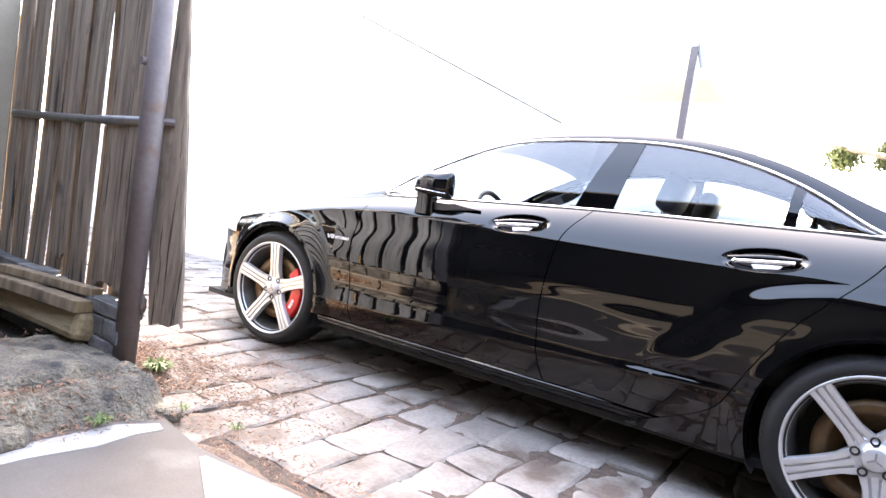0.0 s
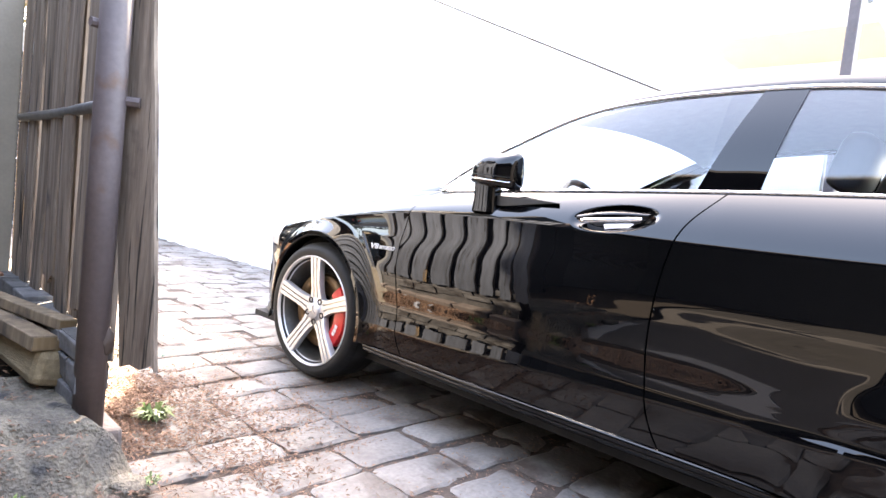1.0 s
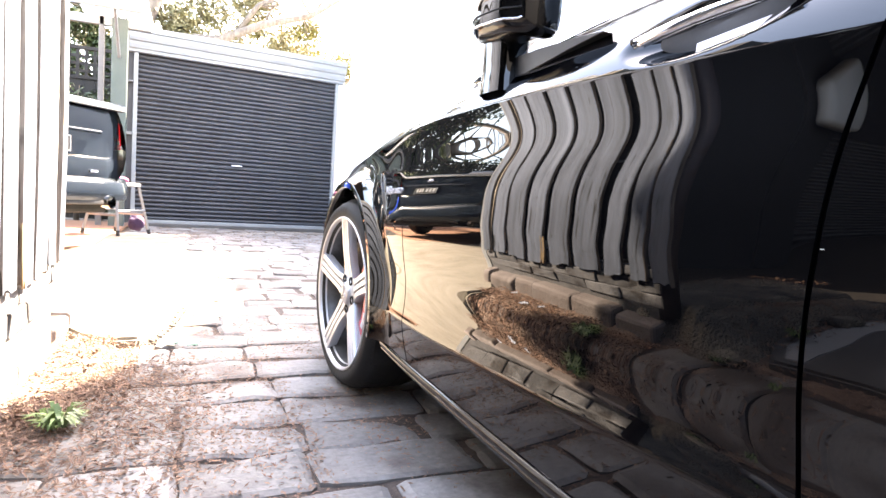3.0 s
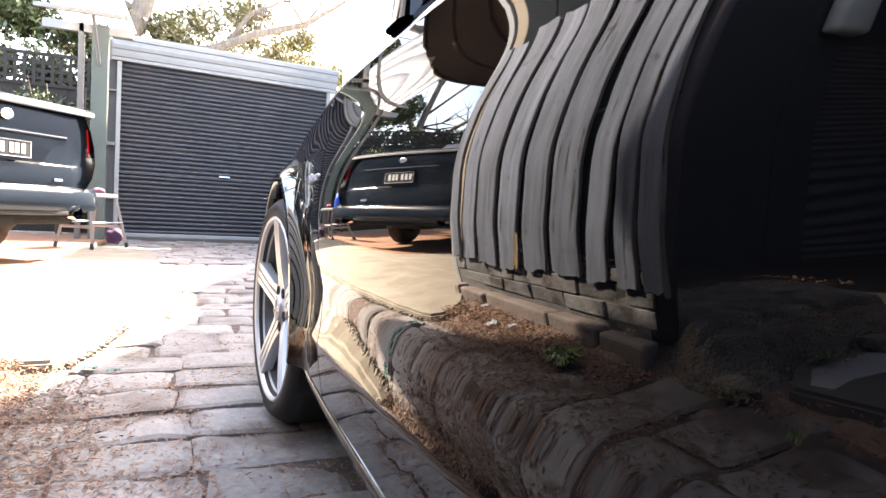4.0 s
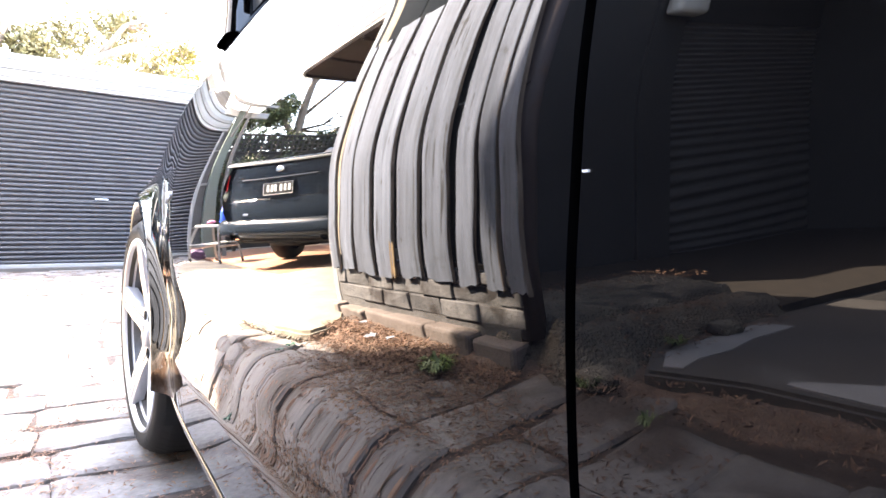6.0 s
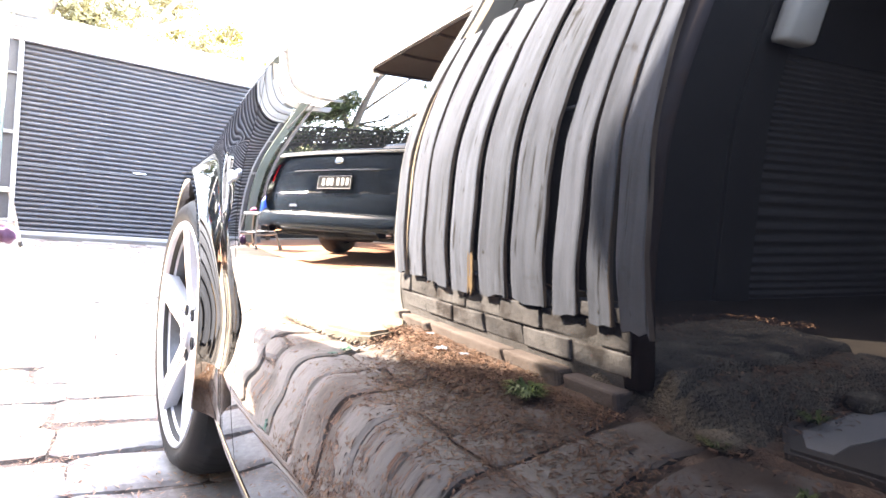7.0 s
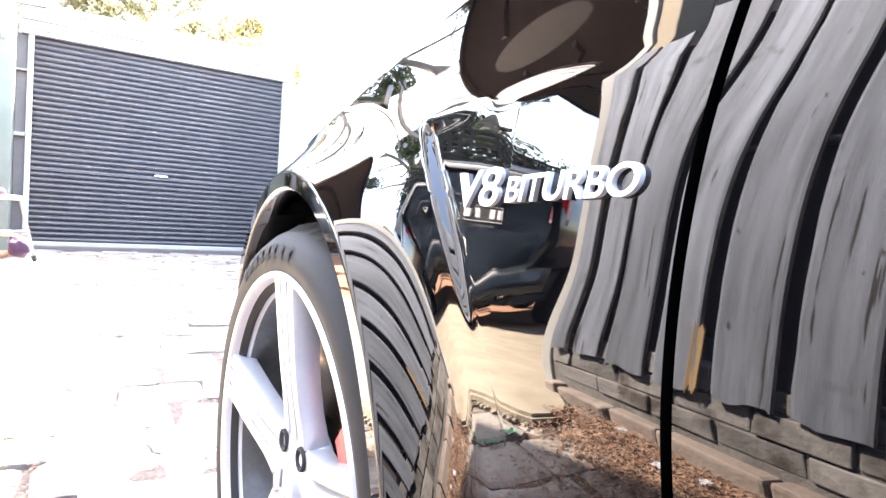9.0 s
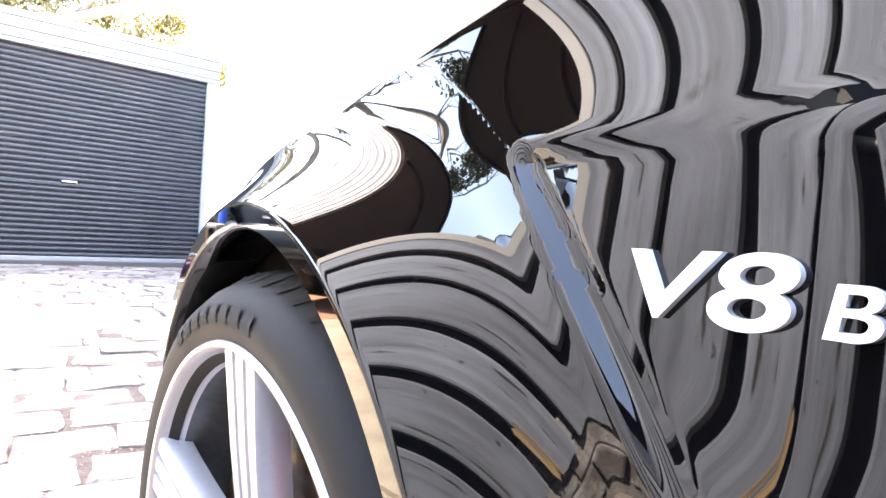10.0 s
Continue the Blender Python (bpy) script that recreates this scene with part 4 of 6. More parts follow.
def hood_at(y, w):
    a = abs(w)
    ex = XB + inset(y, belt(y)) + 0.003
    x = XC - (XC - ex) * a
    z = belt(y) + (bonnet(y) - belt(y)) * (1 - a**2.2) + 0.012 * math.exp(-(((a - 0.62) / 0.12) ** 2)) * ease(0.8, 0.2, y)
    return Vector((x if w <= 0 else 2 * XC - x, y, z))


def make_wheel(car, cy, cz, turn, right, caliper, steer):
    x0 = XB - 0.004
    name = "wheel"
    at = Vector((x0, cy, cz))
    m = Matrix.Translation(at)
    if right:
        m = Matrix.Translation((2 * XC - x0, cy, cz)) @ Matrix.Diagonal((-1, 1, 1, 1))
    pivot = Matrix.Translation((0.08, 0, 0))
    m = m @ pivot @ Matrix.Rotation(radians(-steer if right else steer), 4, "Z") @ pivot.inverted()

    def put(nm, bm, mt, parent, label="", smooth=True):
        bm.transform(m)
        if right:
            bmesh.ops.reverse_faces(bm, faces=bm.faces)
        return part(nm, bm, mt, parent, label, smooth)

    R = 0.330
    bm = lathe([(0.245, 0.02), (0.256, 0.006), (0.267, 0.001), (0.285, -0.004), (0.302, 0.002), (0.314, 0.016), (0.322, 0.034), (0.3245, 0.036), (0.3275, 0.05), (0.329, 0.09), (0.330, 0.13), (0.329, 0.19), (0.322, 0.225), (0.3, 0.25), (0.26, 0.25), (0.238, 0.24)], 96)
    # tread blocks: sunken grooves across the shoulder
    wheel = put(name, bm, TYRE, car, "black low-profile tyre on silver alloy wheel")
    gr = bmesh.new()
    line = [(0.017, 0.3157), (0.026, 0.3196), (0.034, 0.3232), (0.0365, 0.3256), (0.05, 0.3284), (0.07, 0.3296), (0.09, 0.3299)]
    for k in range(64):
        a = 2 * math.pi * k / 64
        old = None
        for x, r in line:
            b = a + 0.9 * x
            q = [gr.verts.new((x - 0.0004, r * math.cos(b + h / r), r * math.sin(b + h / r))) for h in (-0.0034, 0.0034)]
            if old:
                gr.faces.new((old[0], old[1], q[1], q[0]))
            old = q
    for x in (0.095, 0.14, 0.185):
        for k in range(64):
            a, b = 2 * math.pi * k / 64, 2 * math.pi * (k + 1) / 64
            gr.faces.new([gr.verts.new((xx, 0.3312 * math.cos(c), 0.3312 * math.sin(c))) for xx, c in ((x - 0.004, a), (x + 0.004, a), (x + 0.004, b), (x - 0.004, b))])
    tagged(put("tread_groove", gr, LINER, wheel, "", False), kind="stuff")
    # raised lettering of the sidewall, as plain bars
    lt = bmesh.new()
    wall = spline([(0.267, 0.001), (0.285, -0.004), (0.302, 0.002), (0.314, 0.016)])
    for c0 in (58, 238):
        for k, wide in enumerate((0.8, 1.0, 1.0, 0.9, 0.9, 0.8, 1.0, 0.9)):
            a = radians(c0 + k * 5.4)
            rows = [[lt.verts.new((wall(r) - 0.0007, r * math.cos(a + h), r * math.sin(a + h))) for h in (-0.036 * wide, -0.013, 0.013, 0.036 * wide)] for r in (0.280, 0.286, 0.292, 0.298)]
            for p, q in zip(rows, rows[1:]):
                for m0 in range(3):
                    lt.faces.new((p[m0], q[m0], q[m0 + 1], p[m0 + 1]))
    tagged(put("sidewall_mark", lt, LINER, wheel), kind="stuff")
    bm = lathe([(0.2645, 0.010), (0.2655, 0.003), (0.263, -0.002), (0.2585, -0.001), (0.255, 0.006), (0.249, 0.017), (0.243, 0.026)], 96)
    rim = put("rim", bm, ALLOY, wheel, "machined silver alloy rim")
    put("barrel", lathe([(0.243, 0.026), (0.238, 0.04), (0.232, 0.06), (0.222, 0.12), (0.215, 0.2), (0.22, 0.23)], 72), BARREL, rim, "dark wheel barrel")
    # five spokes, each with three ribs
    prof = [(-1, 0.03), (-1, 0.003), (-0.93, 0), (-0.46, 0), (-0.40, 0.007), (-0.28, 0.007), (-0.22, 0), (0.22, 0), (0.28, 0.007), (0.40, 0.007), (0.46, 0), (0.93, 0), (1, 0.003), (1, 0.03)]
    width = spline([(0.03, 0.045), (0.06, 0.043), (0.09, 0.035), (0.14, 0.0325), (0.2, 0.034), (0.252, 0.037)])
    depth = spline([(0.03, 0.030), (0.07, 0.026), (0.12, 0.018), (0.2, 0.008), (0.252, 0.003)])
    for k in range(5):
        rot = Matrix.Rotation(radians(90 + turn + 72 * k), 4, "X")
        bm = grid(lambda r, i: rot @ Vector((depth(r) + prof[i][1] * (1.3 if 0 < i < 13 else 1), r, prof[i][0] * width(r))), [0.035, 0.055, 0.075, 0.1, 0.13, 0.17, 0.21, 0.245, 0.256], range(len(prof)))
        bmesh.ops.recalc_face_normals(bm, faces=bm.faces)
        put("spoke", bm, ALLOY, rim, "", True)
    hub = lathe([(0.0, 0.014), (0.034, 0.015), (0.0375, 0.018), (0.038, 0.026), (0.06, 0.028), (0.072, 0.034), (0.075, 0.06)], 40)
    put("hub_cap", hub, ALLOY, rim)
    star = bmesh.new()
    for k in range(3):
        add_box(star, 0.0115, 0.016, -0.003, 0.003, 0, 0.024, 0.001, Matrix.Rotation(2 * math.pi * k / 3, 4, "X"))
    put("cap_mark", star, ALLOY_DARK, rim)
    for k in range(5):
        a = radians(90 + turn + 36 + 72 * k)
        b = lathe([(0.0, 0.030), (0.008, 0.029), (0.0105, 0.0235), (0.0145, 0.0235), (0.016, 0.034)], 14)
        b.transform(Matrix.Translation((0, 0.056 * math.cos(a), 0.056 * math.sin(a))))
        put("wheel_bolt", b, LINER, rim)
    disc = lathe([(0.08, 0.085), (0.082, 0.07), (0.13, 0.07), (0.131, 0.062), (0.178, 0.062), (0.178, 0.094), (0.08, 0.094)], 72)
    put("brake_disc", disc, DISC, wheel, "rust-bronze brake disc")
    inner = lathe([(0.0, 0.19), (0.225, 0.19)], 40)
    put("brake_shield", inner, LINER, wheel)
    cal = grid(lambda a, i: Vector(((0.052, 0.040, 0.036, 0.040, 0.052, 0.11, 0.11)[i], (0.128, 0.134, 0.166, 0.2, 0.208, 0.205, 0.13)[i] * math.cos(a), (0.128, 0.134, 0.166, 0.2, 0.208, 0.205, 0.13)[i] * math.sin(a))), [radians(d) for d in (138, 143, 158, 180, 202, 221, 226)], range(7), True)
    bmesh.ops.holes_fill(cal, edges=[e for e in cal.edges if len(e.link_faces) == 1])
    bmesh.ops.recalc_face_normals(cal, faces=cal.faces)
    c = put("caliper", cal, RED if caliper else DISC, wheel, "red brake caliper" if caliper else "")
    if caliper:
        lb = bmesh.new()
        for k in range(3):
            add_box(lb, 0.0348, 0.04, 0.155, 0.172, -0.008, 0.008, 0, Matrix.Rotation(radians(198 + k * 7), 4, "X"))
        put("caliper_mark", lb, WHITE_MARK, c, "", False)


HANDLE_ROWS = steps(0, 0.76, 80) + steps(0.764, 0.95, 60) + steps(0.956, 1, 8)


# the outline of the mirror housing, front to rear
mirror_high = spline([(0, 1.016), (0.03, 1.036), (0.1, 1.062), (0.28, 1.090), (0.5, 1.098), (0.86, 1.099), (0.96, 1.096), (1, 1.086)])
mirror_low = spline([(0, 1.002), (0.03, 0.993), (0.1, 0.987), (0.3, 0.981), (0.6, 0.974), (0.86, 0.969), (0.96, 0.971), (1, 0.978)])
mirror_out = spline([(0, 0.004), (0.03, 0.014), (0.1, 0.030), (0.3, 0.054), (0.6, 0.063), (0.84, 0.058), (0.94, 0.046), (0.985, 0.032), (1, 0.016)])
mirror_in = spline([(0, 0.004), (0.03, 0.012), (0.1, 0.024), (0.3, 0.040), (0.88, 0.042), (0.97, 0.026), (1, 0.008)])


def make_car():
    car = empty("parked_car", (XC, -1.44, 0), "glossy black four-door coupe parked on the cobbles", "car")
    front_end = spline([(0, 0.87), (1.2, 0.87)])
    tail = spline([(0, -4.1), (1.2, -4.1)])
    doors = []
    for right in (False, True):
        d = not right
        fender = part("front_fender", mirrored(panel(shut_front, front_end, 60, 150 if d else 40, 0.262, FRONT, 0.366, detail=d, us=steps(0, 0.05, 8) + steps(0.0522, 0.25, 90) + steps(0.2556, 1, 120) if d else None, ring=0.145), right), PAINT, car, smooth=True)
        door = part("front_door", mirrored(panel(shut_middle, shut_front, 30, 30, 0.262, detail=d, us=steps(0, 0.02, 2) + steps(0.024, 0.32, 100) + steps(0.328, 1, 90) if d else None, vs=HANDLE_ROWS if d else None), right), PAINT, car, "glossy black front door", True)
        rear_door = part("rear_door", mirrored(panel(shut_rear, shut_middle, 30, 30, 0.262, detail=d, us=steps(0, 0.14, 12) + steps(0.144, 0.46, 100) + steps(0.47, 1, 60) if d else None, vs=HANDLE_ROWS if d else None), right), PAINT, car, "glossy black rear door", True)
        part("rear_quarter", mirrored(panel(tail, shut_rear, 230 if d else 60, 130 if d else 40, 0.2, REAR, 0.378, detail=d), right), PAINT, car, smooth=True)
        # dark backing behind the seams
        for seam in (shut_front, shut_middle, shut_rear):
            b = grid(lambda z, k: Vector((XB + inset(seam(z), min(z, belt(seam(z)))) + 0.014, seam(z) + k, z)), steps(0.30, 0.95, 30), (-0.02, 0.02))
            part("seam_seal", mirrored(b, right), LINER, car)
        # side skirt
        prof = [(0.040, 0.2595), (0.022, 0.258), (0.0155, 0.255), (0.013, 0.250), (0.0125, 0.243), (0.014, 0.2385), (0.0185, 0.2375), (0.0185, 0.2345), (0.0165, 0.2325), (0.022, 0.222), (0.04, 0.209), (0.07, 0.199), (0.12, 0.19), (0.3, 0.185)]
        sk = grid(lambda y, i: Vector((XB + prof[i][0] + plan(y) + 0.002, y, prof[i][1])), steps(-2.47, -0.378, 40), range(len(prof)))
        part("side_skirt", mirrored(sk, right), PAINT, car, "", True)
        # windows
        for nm, y0, y1 in (("front_window", -1.80, -0.655), ("rear_window", -2.52, -1.72), ("quarter_window", -2.83, -2.53)):
            pane = grid(lambda y, v: Vector((glass_x(y, belt(y) + (max(dlo(y), belt(y) + 0.004) - belt(y)) * v) - 0.018 * math.sin(math.pi * v), y, belt(y) + (max(dlo(y), belt(y) + 0.004) - belt(y)) * v)), steps(y0, y1, 28), steps(0, 1, 10))
            bmesh.ops.reverse_faces(pane, faces=pane.faces)
            w = part(nm, mirrored(pane, right), GLASS, car, "car window glass", True, 60)
            w.visible_shadow = False
        for nm, y0, y1, y2, y3 in (("centre_pillar", -1.87, -1.70, -1.925, -1.81), ("quarter_pillar", -2.535, -2.495, -2.545, -2.51)):
            pil = grid(lambda u, v: (lambda y: Vector((glass_x(y, belt(y) + (dlo(y) - belt(y)) * v) - 0.020 * math.sin(math.pi * v) - 0.003, y, belt(y) + (dlo(y) - belt(y)) * v)))(((y0 + (y1 - y0) * u) * (1 - v) + (y2 + (y3 - y2) * u) * v)), steps(0, 1, 6), steps(0, 1, 10))
            bmesh.ops.reverse_faces(pil, faces=pil.faces)
            part(nm, mirrored(pil, right), PAINT, car, "", True)
        cant = grid(lambda y, v: Vector((glass_x(y, max(dlo(y), belt(y))) + (edge_x(y) - glass_x(y, max(dlo(y), belt(y)))) * v - 0.004 * math.sin(math.pi * v), y, max(dlo(y), belt(y)) + (rail(y) - max(dlo(y), belt(y))) * v)), steps(-4.05, -0.5, 110), steps(0, 1, 5))
        bmesh.ops.recalc_face_normals(cant, faces=cant.faces)
        part("roof_rail", mirrored(cant, right), PAINT, car, "", True, 60)
        arc = [(y, max(dlo(y), belt(y)) + 0.004) for y in steps(-2.85, -0.64, 70)]
        part("window_trim", mirrored(tube([(glass_x(y, z) - 0.003, y, z) for y, z in arc], 0.0075, 6), right), CHROME, car, "chrome window surround", True)
        part("belt_trim", mirrored(tube([(glass_x(y, belt(y)) - 0.004, y, belt(y) + 0.003) for y in steps(-2.86, -0.66, 50)], 0.0065, 6), right), CHROME, car, "chrome belt strip", True)
        if not right:
            part("edge_chip", box(XB + inset(-1.676, 0.656) - 0.0012, XB + inset(-1.676, 0.656) + 0.002, -1.6775, -1.6745, 0.6556, 0.6566), WHITE_MARK, rear_door, "pale paint chip")
        # handles
        for host, (hy, hz) in zip((door, rear_door), HANDLES):
            pts = [(y, hz + 0.1 * (hy - y)) for y in steps(hy - 0.114, hy + 0.114, 14)]
            hb = grid(lambda i, a: Vector((XB + inset(pts[i][0], pts[i][1], False) - 0.006 - 0.012 * math.sin(math.pi * i / 14) + 0.011 * math.cos(a), pts[i][0], pts[i][1] + 0.004 + (0.008 + 0.008 * math.sin(math.pi * i / 14)) * math.sin(a))), range(15), [2 * math.pi * k / 10 for k in range(10)], True)
            bmesh.ops.recalc_face_normals(hb, faces=hb.faces)
            h = part("door_handle", mirrored(hb, right), PAINT, host, "black door handle with chrome strip", True, 80)
            st = tube([(XB + inset(y, z, False) - 0.0165 - 0.012 * math.sin(math.pi * (i + 1) / 14), y, z - 0.006) for i, (y, z) in enumerate(pts[1:-1])], 0.0075, 8)
            # dark plate stands in for the shade of a deeper recess
            well = grid(lambda u, a: Vector((XB + inset(hy + 0.098 * u * math.cos(a), hz, False) + 0.017 - 0.004 * u, hy + 0.098 * u * math.cos(a), hz + 0.1 * (-0.098 * u * math.cos(a)) + 0.026 * u * math.sin(a))), (0.0001, 0.5, 0.8, 1.0), [2 * math.pi * k / 28 for k in range(28)], True)
            bmesh.ops.recalc_face_normals(well, faces=well.faces)
            part("grip_shade", mirrored(well, right), PLASTIC, h, "dark plate painting the grip recess's shade", True)
            plate = grid(lambda u, v: Vector((XB + inset(hy + 0.045 * u, hz, False) + 0.014 - 0.010 * v, hy - 0.012 + 0.05 * u * (1 - 0.2 * v), hz + 0.1 * (0.012 - 0.05 * u) - 0.016 - 0.014 * v)), (-1, 0, 1), (0, 1))
            bmesh.ops.recalc_face_normals(plate, faces=plate.faces)
            part("pull_plate", mirrored(plate, right), BADGE, h, "silver plate in the grip recess")
            part("handle_strip", mirrored(st, right), CHROME, h, "chrome strip", True)
        # the mirror is folded back along the window
        def shell(u, a):
            k = 0.95 if math.sin(a) > 0 else 0.6
            cx, cz = math.copysign(abs(math.cos(a)) ** k, math.cos(a)), math.copysign(abs(math.sin(a)) ** k, math.sin(a))
            lo, hi = mirror_low(u), mirror_high(u)
            return Vector((0.085 + 0.025 * u + cx * (mirror_out(u) if cx < 0 else mirror_in(u)), -0.915 - 0.205 * u, (lo + hi) / 2 + cz * (hi - lo) / 2))
        ms = grid(shell, [0, 0.012, 0.03, 0.06, 0.1, 0.15, 0.2] + steps(0.26, 0.86, 14) + [0.91, 0.95, 0.975, 0.99, 1.0], [2 * math.pi * k / 48 for k in range(48)], True)
        bmesh.ops.holes_fill(ms, edges=[e for e in ms.edges if len(e.link_faces) == 1])
        bmesh.ops.recalc_face_normals(ms, faces=ms.faces)
        mir = part("door_mirror", mirrored(ms, right), PAINT, door, "glossy black door mirror folded back, with a chrome line", True, 50)
        for nm, a, r, m0 in (("indicator", radians(207), 0.0022, CHROME), ("housing_seam", radians(190), 0.0014, LINER)):
            line = tube([shell(u, a) + Vector((-0.0006, 0, 0)) for u in steps(0.03, 0.95, 24)], r, 6)
            part(nm, mirrored(line, right), m0, mir, "", True)
        mg = grid(lambda u, v: Vector((0.1375 + 0.018 * u, -0.955 - 0.13 * u, 1.000 + 0.075 * v)), (0, 1), (0, 1))
        part("mirror_glass", mirrored(mg, right), MIRROR, mir)
        foot = grid(lambda z, a: Vector((0.108 + (0.032 + 0.1 * max(0.0, 0.93 - z)) * math.copysign(abs(math.cos(a)) ** 0.5, math.cos(a)), -0.977 - 0.05 * (0.985 - z) + (0.05 + 0.12 * max(0.0, 0.925 - z)) * math.copysign(abs(math.sin(a)) ** 0.5, math.sin(a)), z)), (0.885, 0.90, 0.912, 0.925, 0.95, 0.995), [2 * math.pi * k / 28 for k in range(28)], True)
        bmesh.ops.recalc_face_normals(foot, faces=foot.faces)
        part("mirror_foot", mirrored(foot, right), PAINT, mir, "", True)
        sail = wall_prism([(-1.01, 0.948), (-1.10, 0.9475), (-1.20, 0.9445), (-1.285, 0.938), (-1.287, 0.936), (-1.20, 0.928), (-1.12, 0.918), (-1.03, 0.908)], 0.104, 0.124)
        bmesh.ops.bevel(sail, geom=sail.edges[:], offset=0.0008, segments=1, affect="EDGES")
        part("mirror_base", mirrored(sail, right), PLASTIC, mir, "black plastic mirror base", True)
        # head lamp and tail lamp
        hl = grid(lambda u, v: (lambda p: p + Vector((-0.004, 0.004, 0)))(flank(0.42 + 0.34 * u, (0.60 + 0.02 * u) + (belt(0.42 + 0.34 * u) - 0.03 - 0.60) * v * (1 - 0.3 * u), False)), steps(0, 1, 16), steps(0, 1, 8))
        bmesh.ops.reverse_faces(hl, faces=hl.faces)
        part("headlight", mirrored(hl, right), ALLOY, car, "clear glass headlight", True)
        tl = grid(lambda u, v: flank(-4.09 + 0.34 * u, 0.72 + 0.18 * v - 0.05 * u, False) + Vector((-0.004, 0, 0)), steps(0, 1, 12), steps(0, 1, 6))
        bmesh.ops.reverse_faces(tl, faces=tl.faces)
        part("tail_light", mirrored(tl, right), RED_LENS, car, "red tail light", True)
        # amber side marker, bumper fin
        am = grid(lambda a, k: Vector((XB + inset(0.395 * math.cos(a), 0.33 + 0.395 * math.sin(a)) - 0.003, (0.378 + 0.022 * k) * math.cos(a), 0.33 + (0.378 + 0.022 * k) * math.sin(a))), [radians(d) for d in (6, 10, 14, 18, 22)], (0, 1))
        part("side_marker", mirrored(am, right), AMBER, car, "amber side marker")
        fin = grid(lambda y, k: flank(y, 0.268 - 0.045 * k, False) + Vector((-0.003 - 0.010 * k, 0.0, 0)), steps(0.372, 0.62, 12), (0, 1))
        part("bumper_fin", mirrored(fin, right), PLASTIC, car)
        # wheel housings
        for (cy, cz), r in ((FRONT, 0.366), (REAR, 0.378)):
            ln = grid(lambda a, x: Vector((x, cy + r * math.cos(a), max(0.16, cz + r * math.sin(a)))), [radians(d) for d in steps(-30, 210, 40)], (XB + 0.03, XB + 0.36))
            part("wheel_liner", mirrored(ln, right), LINER, car, "", True)
            bk = grid(lambda a, k: Vector((XB + 0.36, cy + r * k * math.cos(a), max(0.16, cz + r * k * math.sin(a)))), [radians(d) for d in steps(-30, 210, 24)], (0.0, 1.0))
            part("wheel_well", mirrored(bk, right), LINER, car)
        make_wheel(car, *FRONT, 0, right, True, 4.5)
        make_wheel(car, *REAR, -44, right, True, 0)
    # bonnet, glass, roof, boot
    ws = [1 - 2 * i / 40 for i in range(41)][::-1]
    bm = grid(hood_at, steps(-0.42, 0.87, 70), ws)
    part("bonnet", bm, PAINT, car, "glossy black bonnet", True, 60)
    inner = [w for w in steps(-0.90, 0.90, 24)]
    w = part("windscreen", grid(cap, steps(-1.22, -0.36, 24), inner), GLASS, car, "curved windscreen glass", True, 60)
    w.visible_shadow = False
    w = part("rear_screen", grid(cap, steps(-3.35, -2.5, 24), inner), GLASS_DARK, car, "tinted rear window", True, 60)
    w.visible_shadow = False
    part("roof", grid(cap, steps(-2.5, -1.22, 40), steps(-1, 1, 40)), PAINT, car, "glossy black roof", True, 60)
    part("headliner", grid(lambda y, w: cap(y, w) - Vector((0, 0, 0.035)), steps(-2.9, -1.15, 24), steps(-0.93, 0.93, 20)), HEADLINER, car, "pale grey headliner", True, 60)
    for side in (-1, 1):
        for nm, y0, y1 in (("windscreen_pillar", -1.22, -0.36), ("rear_pillar", -3.35, -2.5)):
            b = grid(cap, steps(y0, y1, 30), [side * k for k in (0.9, 0.93, 0.96, 1.0)])
            if side > 0:
                bmesh.ops.reverse_faces(b, faces=b.faces)
            part(nm, b, PAINT, car, "", True, 60)
    part("boot_lid", grid(cap, steps(-4.05, -3.35, 20), steps(-1, 1, 30)), PAINT, car, "", True, 60)
    # nose, tail and floor
    nose = grid(lambda v, w: Vector((XC + w * (XC - XB - inset(0.87, 0.2 + 0.42 * v)), 0.87 + 0.05 * (1 - w * w) + 0.02 * math.sin(math.pi * v), 0.2 + (bonnet(0.87) - 0.2) * v * (1 - 0.06 * w * w))), steps(0, 1, 14), steps(-1, 1, 24))
    part("front_bumper", nose, PAINT, car, "", True, 60)
    for z in (0.44, 0.475, 0.51):
        part("grille_slat", box(XC - 0.36, XC + 0.36, 0.905, 0.945, z, z + 0.014, 0.004), CHROME, car)
    back = grid(lambda v, w: Vector((XC + w * (XC - XB - inset(-4.1, 0.2 + 0.72 * v)), -4.1 - 0.06 * (1 - w * w) - 0.03 * math.sin(math.pi * v), 0.2 + 0.8 * v)), steps(0, 1, 14), steps(-1, 1, 24))
    part("rear_bumper", back, PAINT, car, "", True, 60)
    part("floor_pan", box(XB + 0.1, 2 * XC - XB - 0.1, -3.9, 0.7, 0.17, 0.2), LINER, car)
    part("floor_tunnel", box(XB + 0.37, 2 * XC - XB - 0.37, -3.9, 0.7, 0.2, 0.5, 0.03), LINER, car)
    # inside
    part("dashboard", box(XB + 0.2, 2 * XC - XB - 0.2, -0.95, -0.42, 0.6, 0.945, 0.05), PLASTIC, car, "", True)
    sw = bmesh.new()
    add_tube(sw, [(0.62 + 0.18 * math.cos(a), -1.08 + 0.06 * math.sin(a), 0.88 + 0.17 * math.sin(a)) for a in (2 * math.pi * k / 24 for k in range(25))], 0.014, 8)
    part("steering_wheel", sw, PLASTIC, car, "", True)
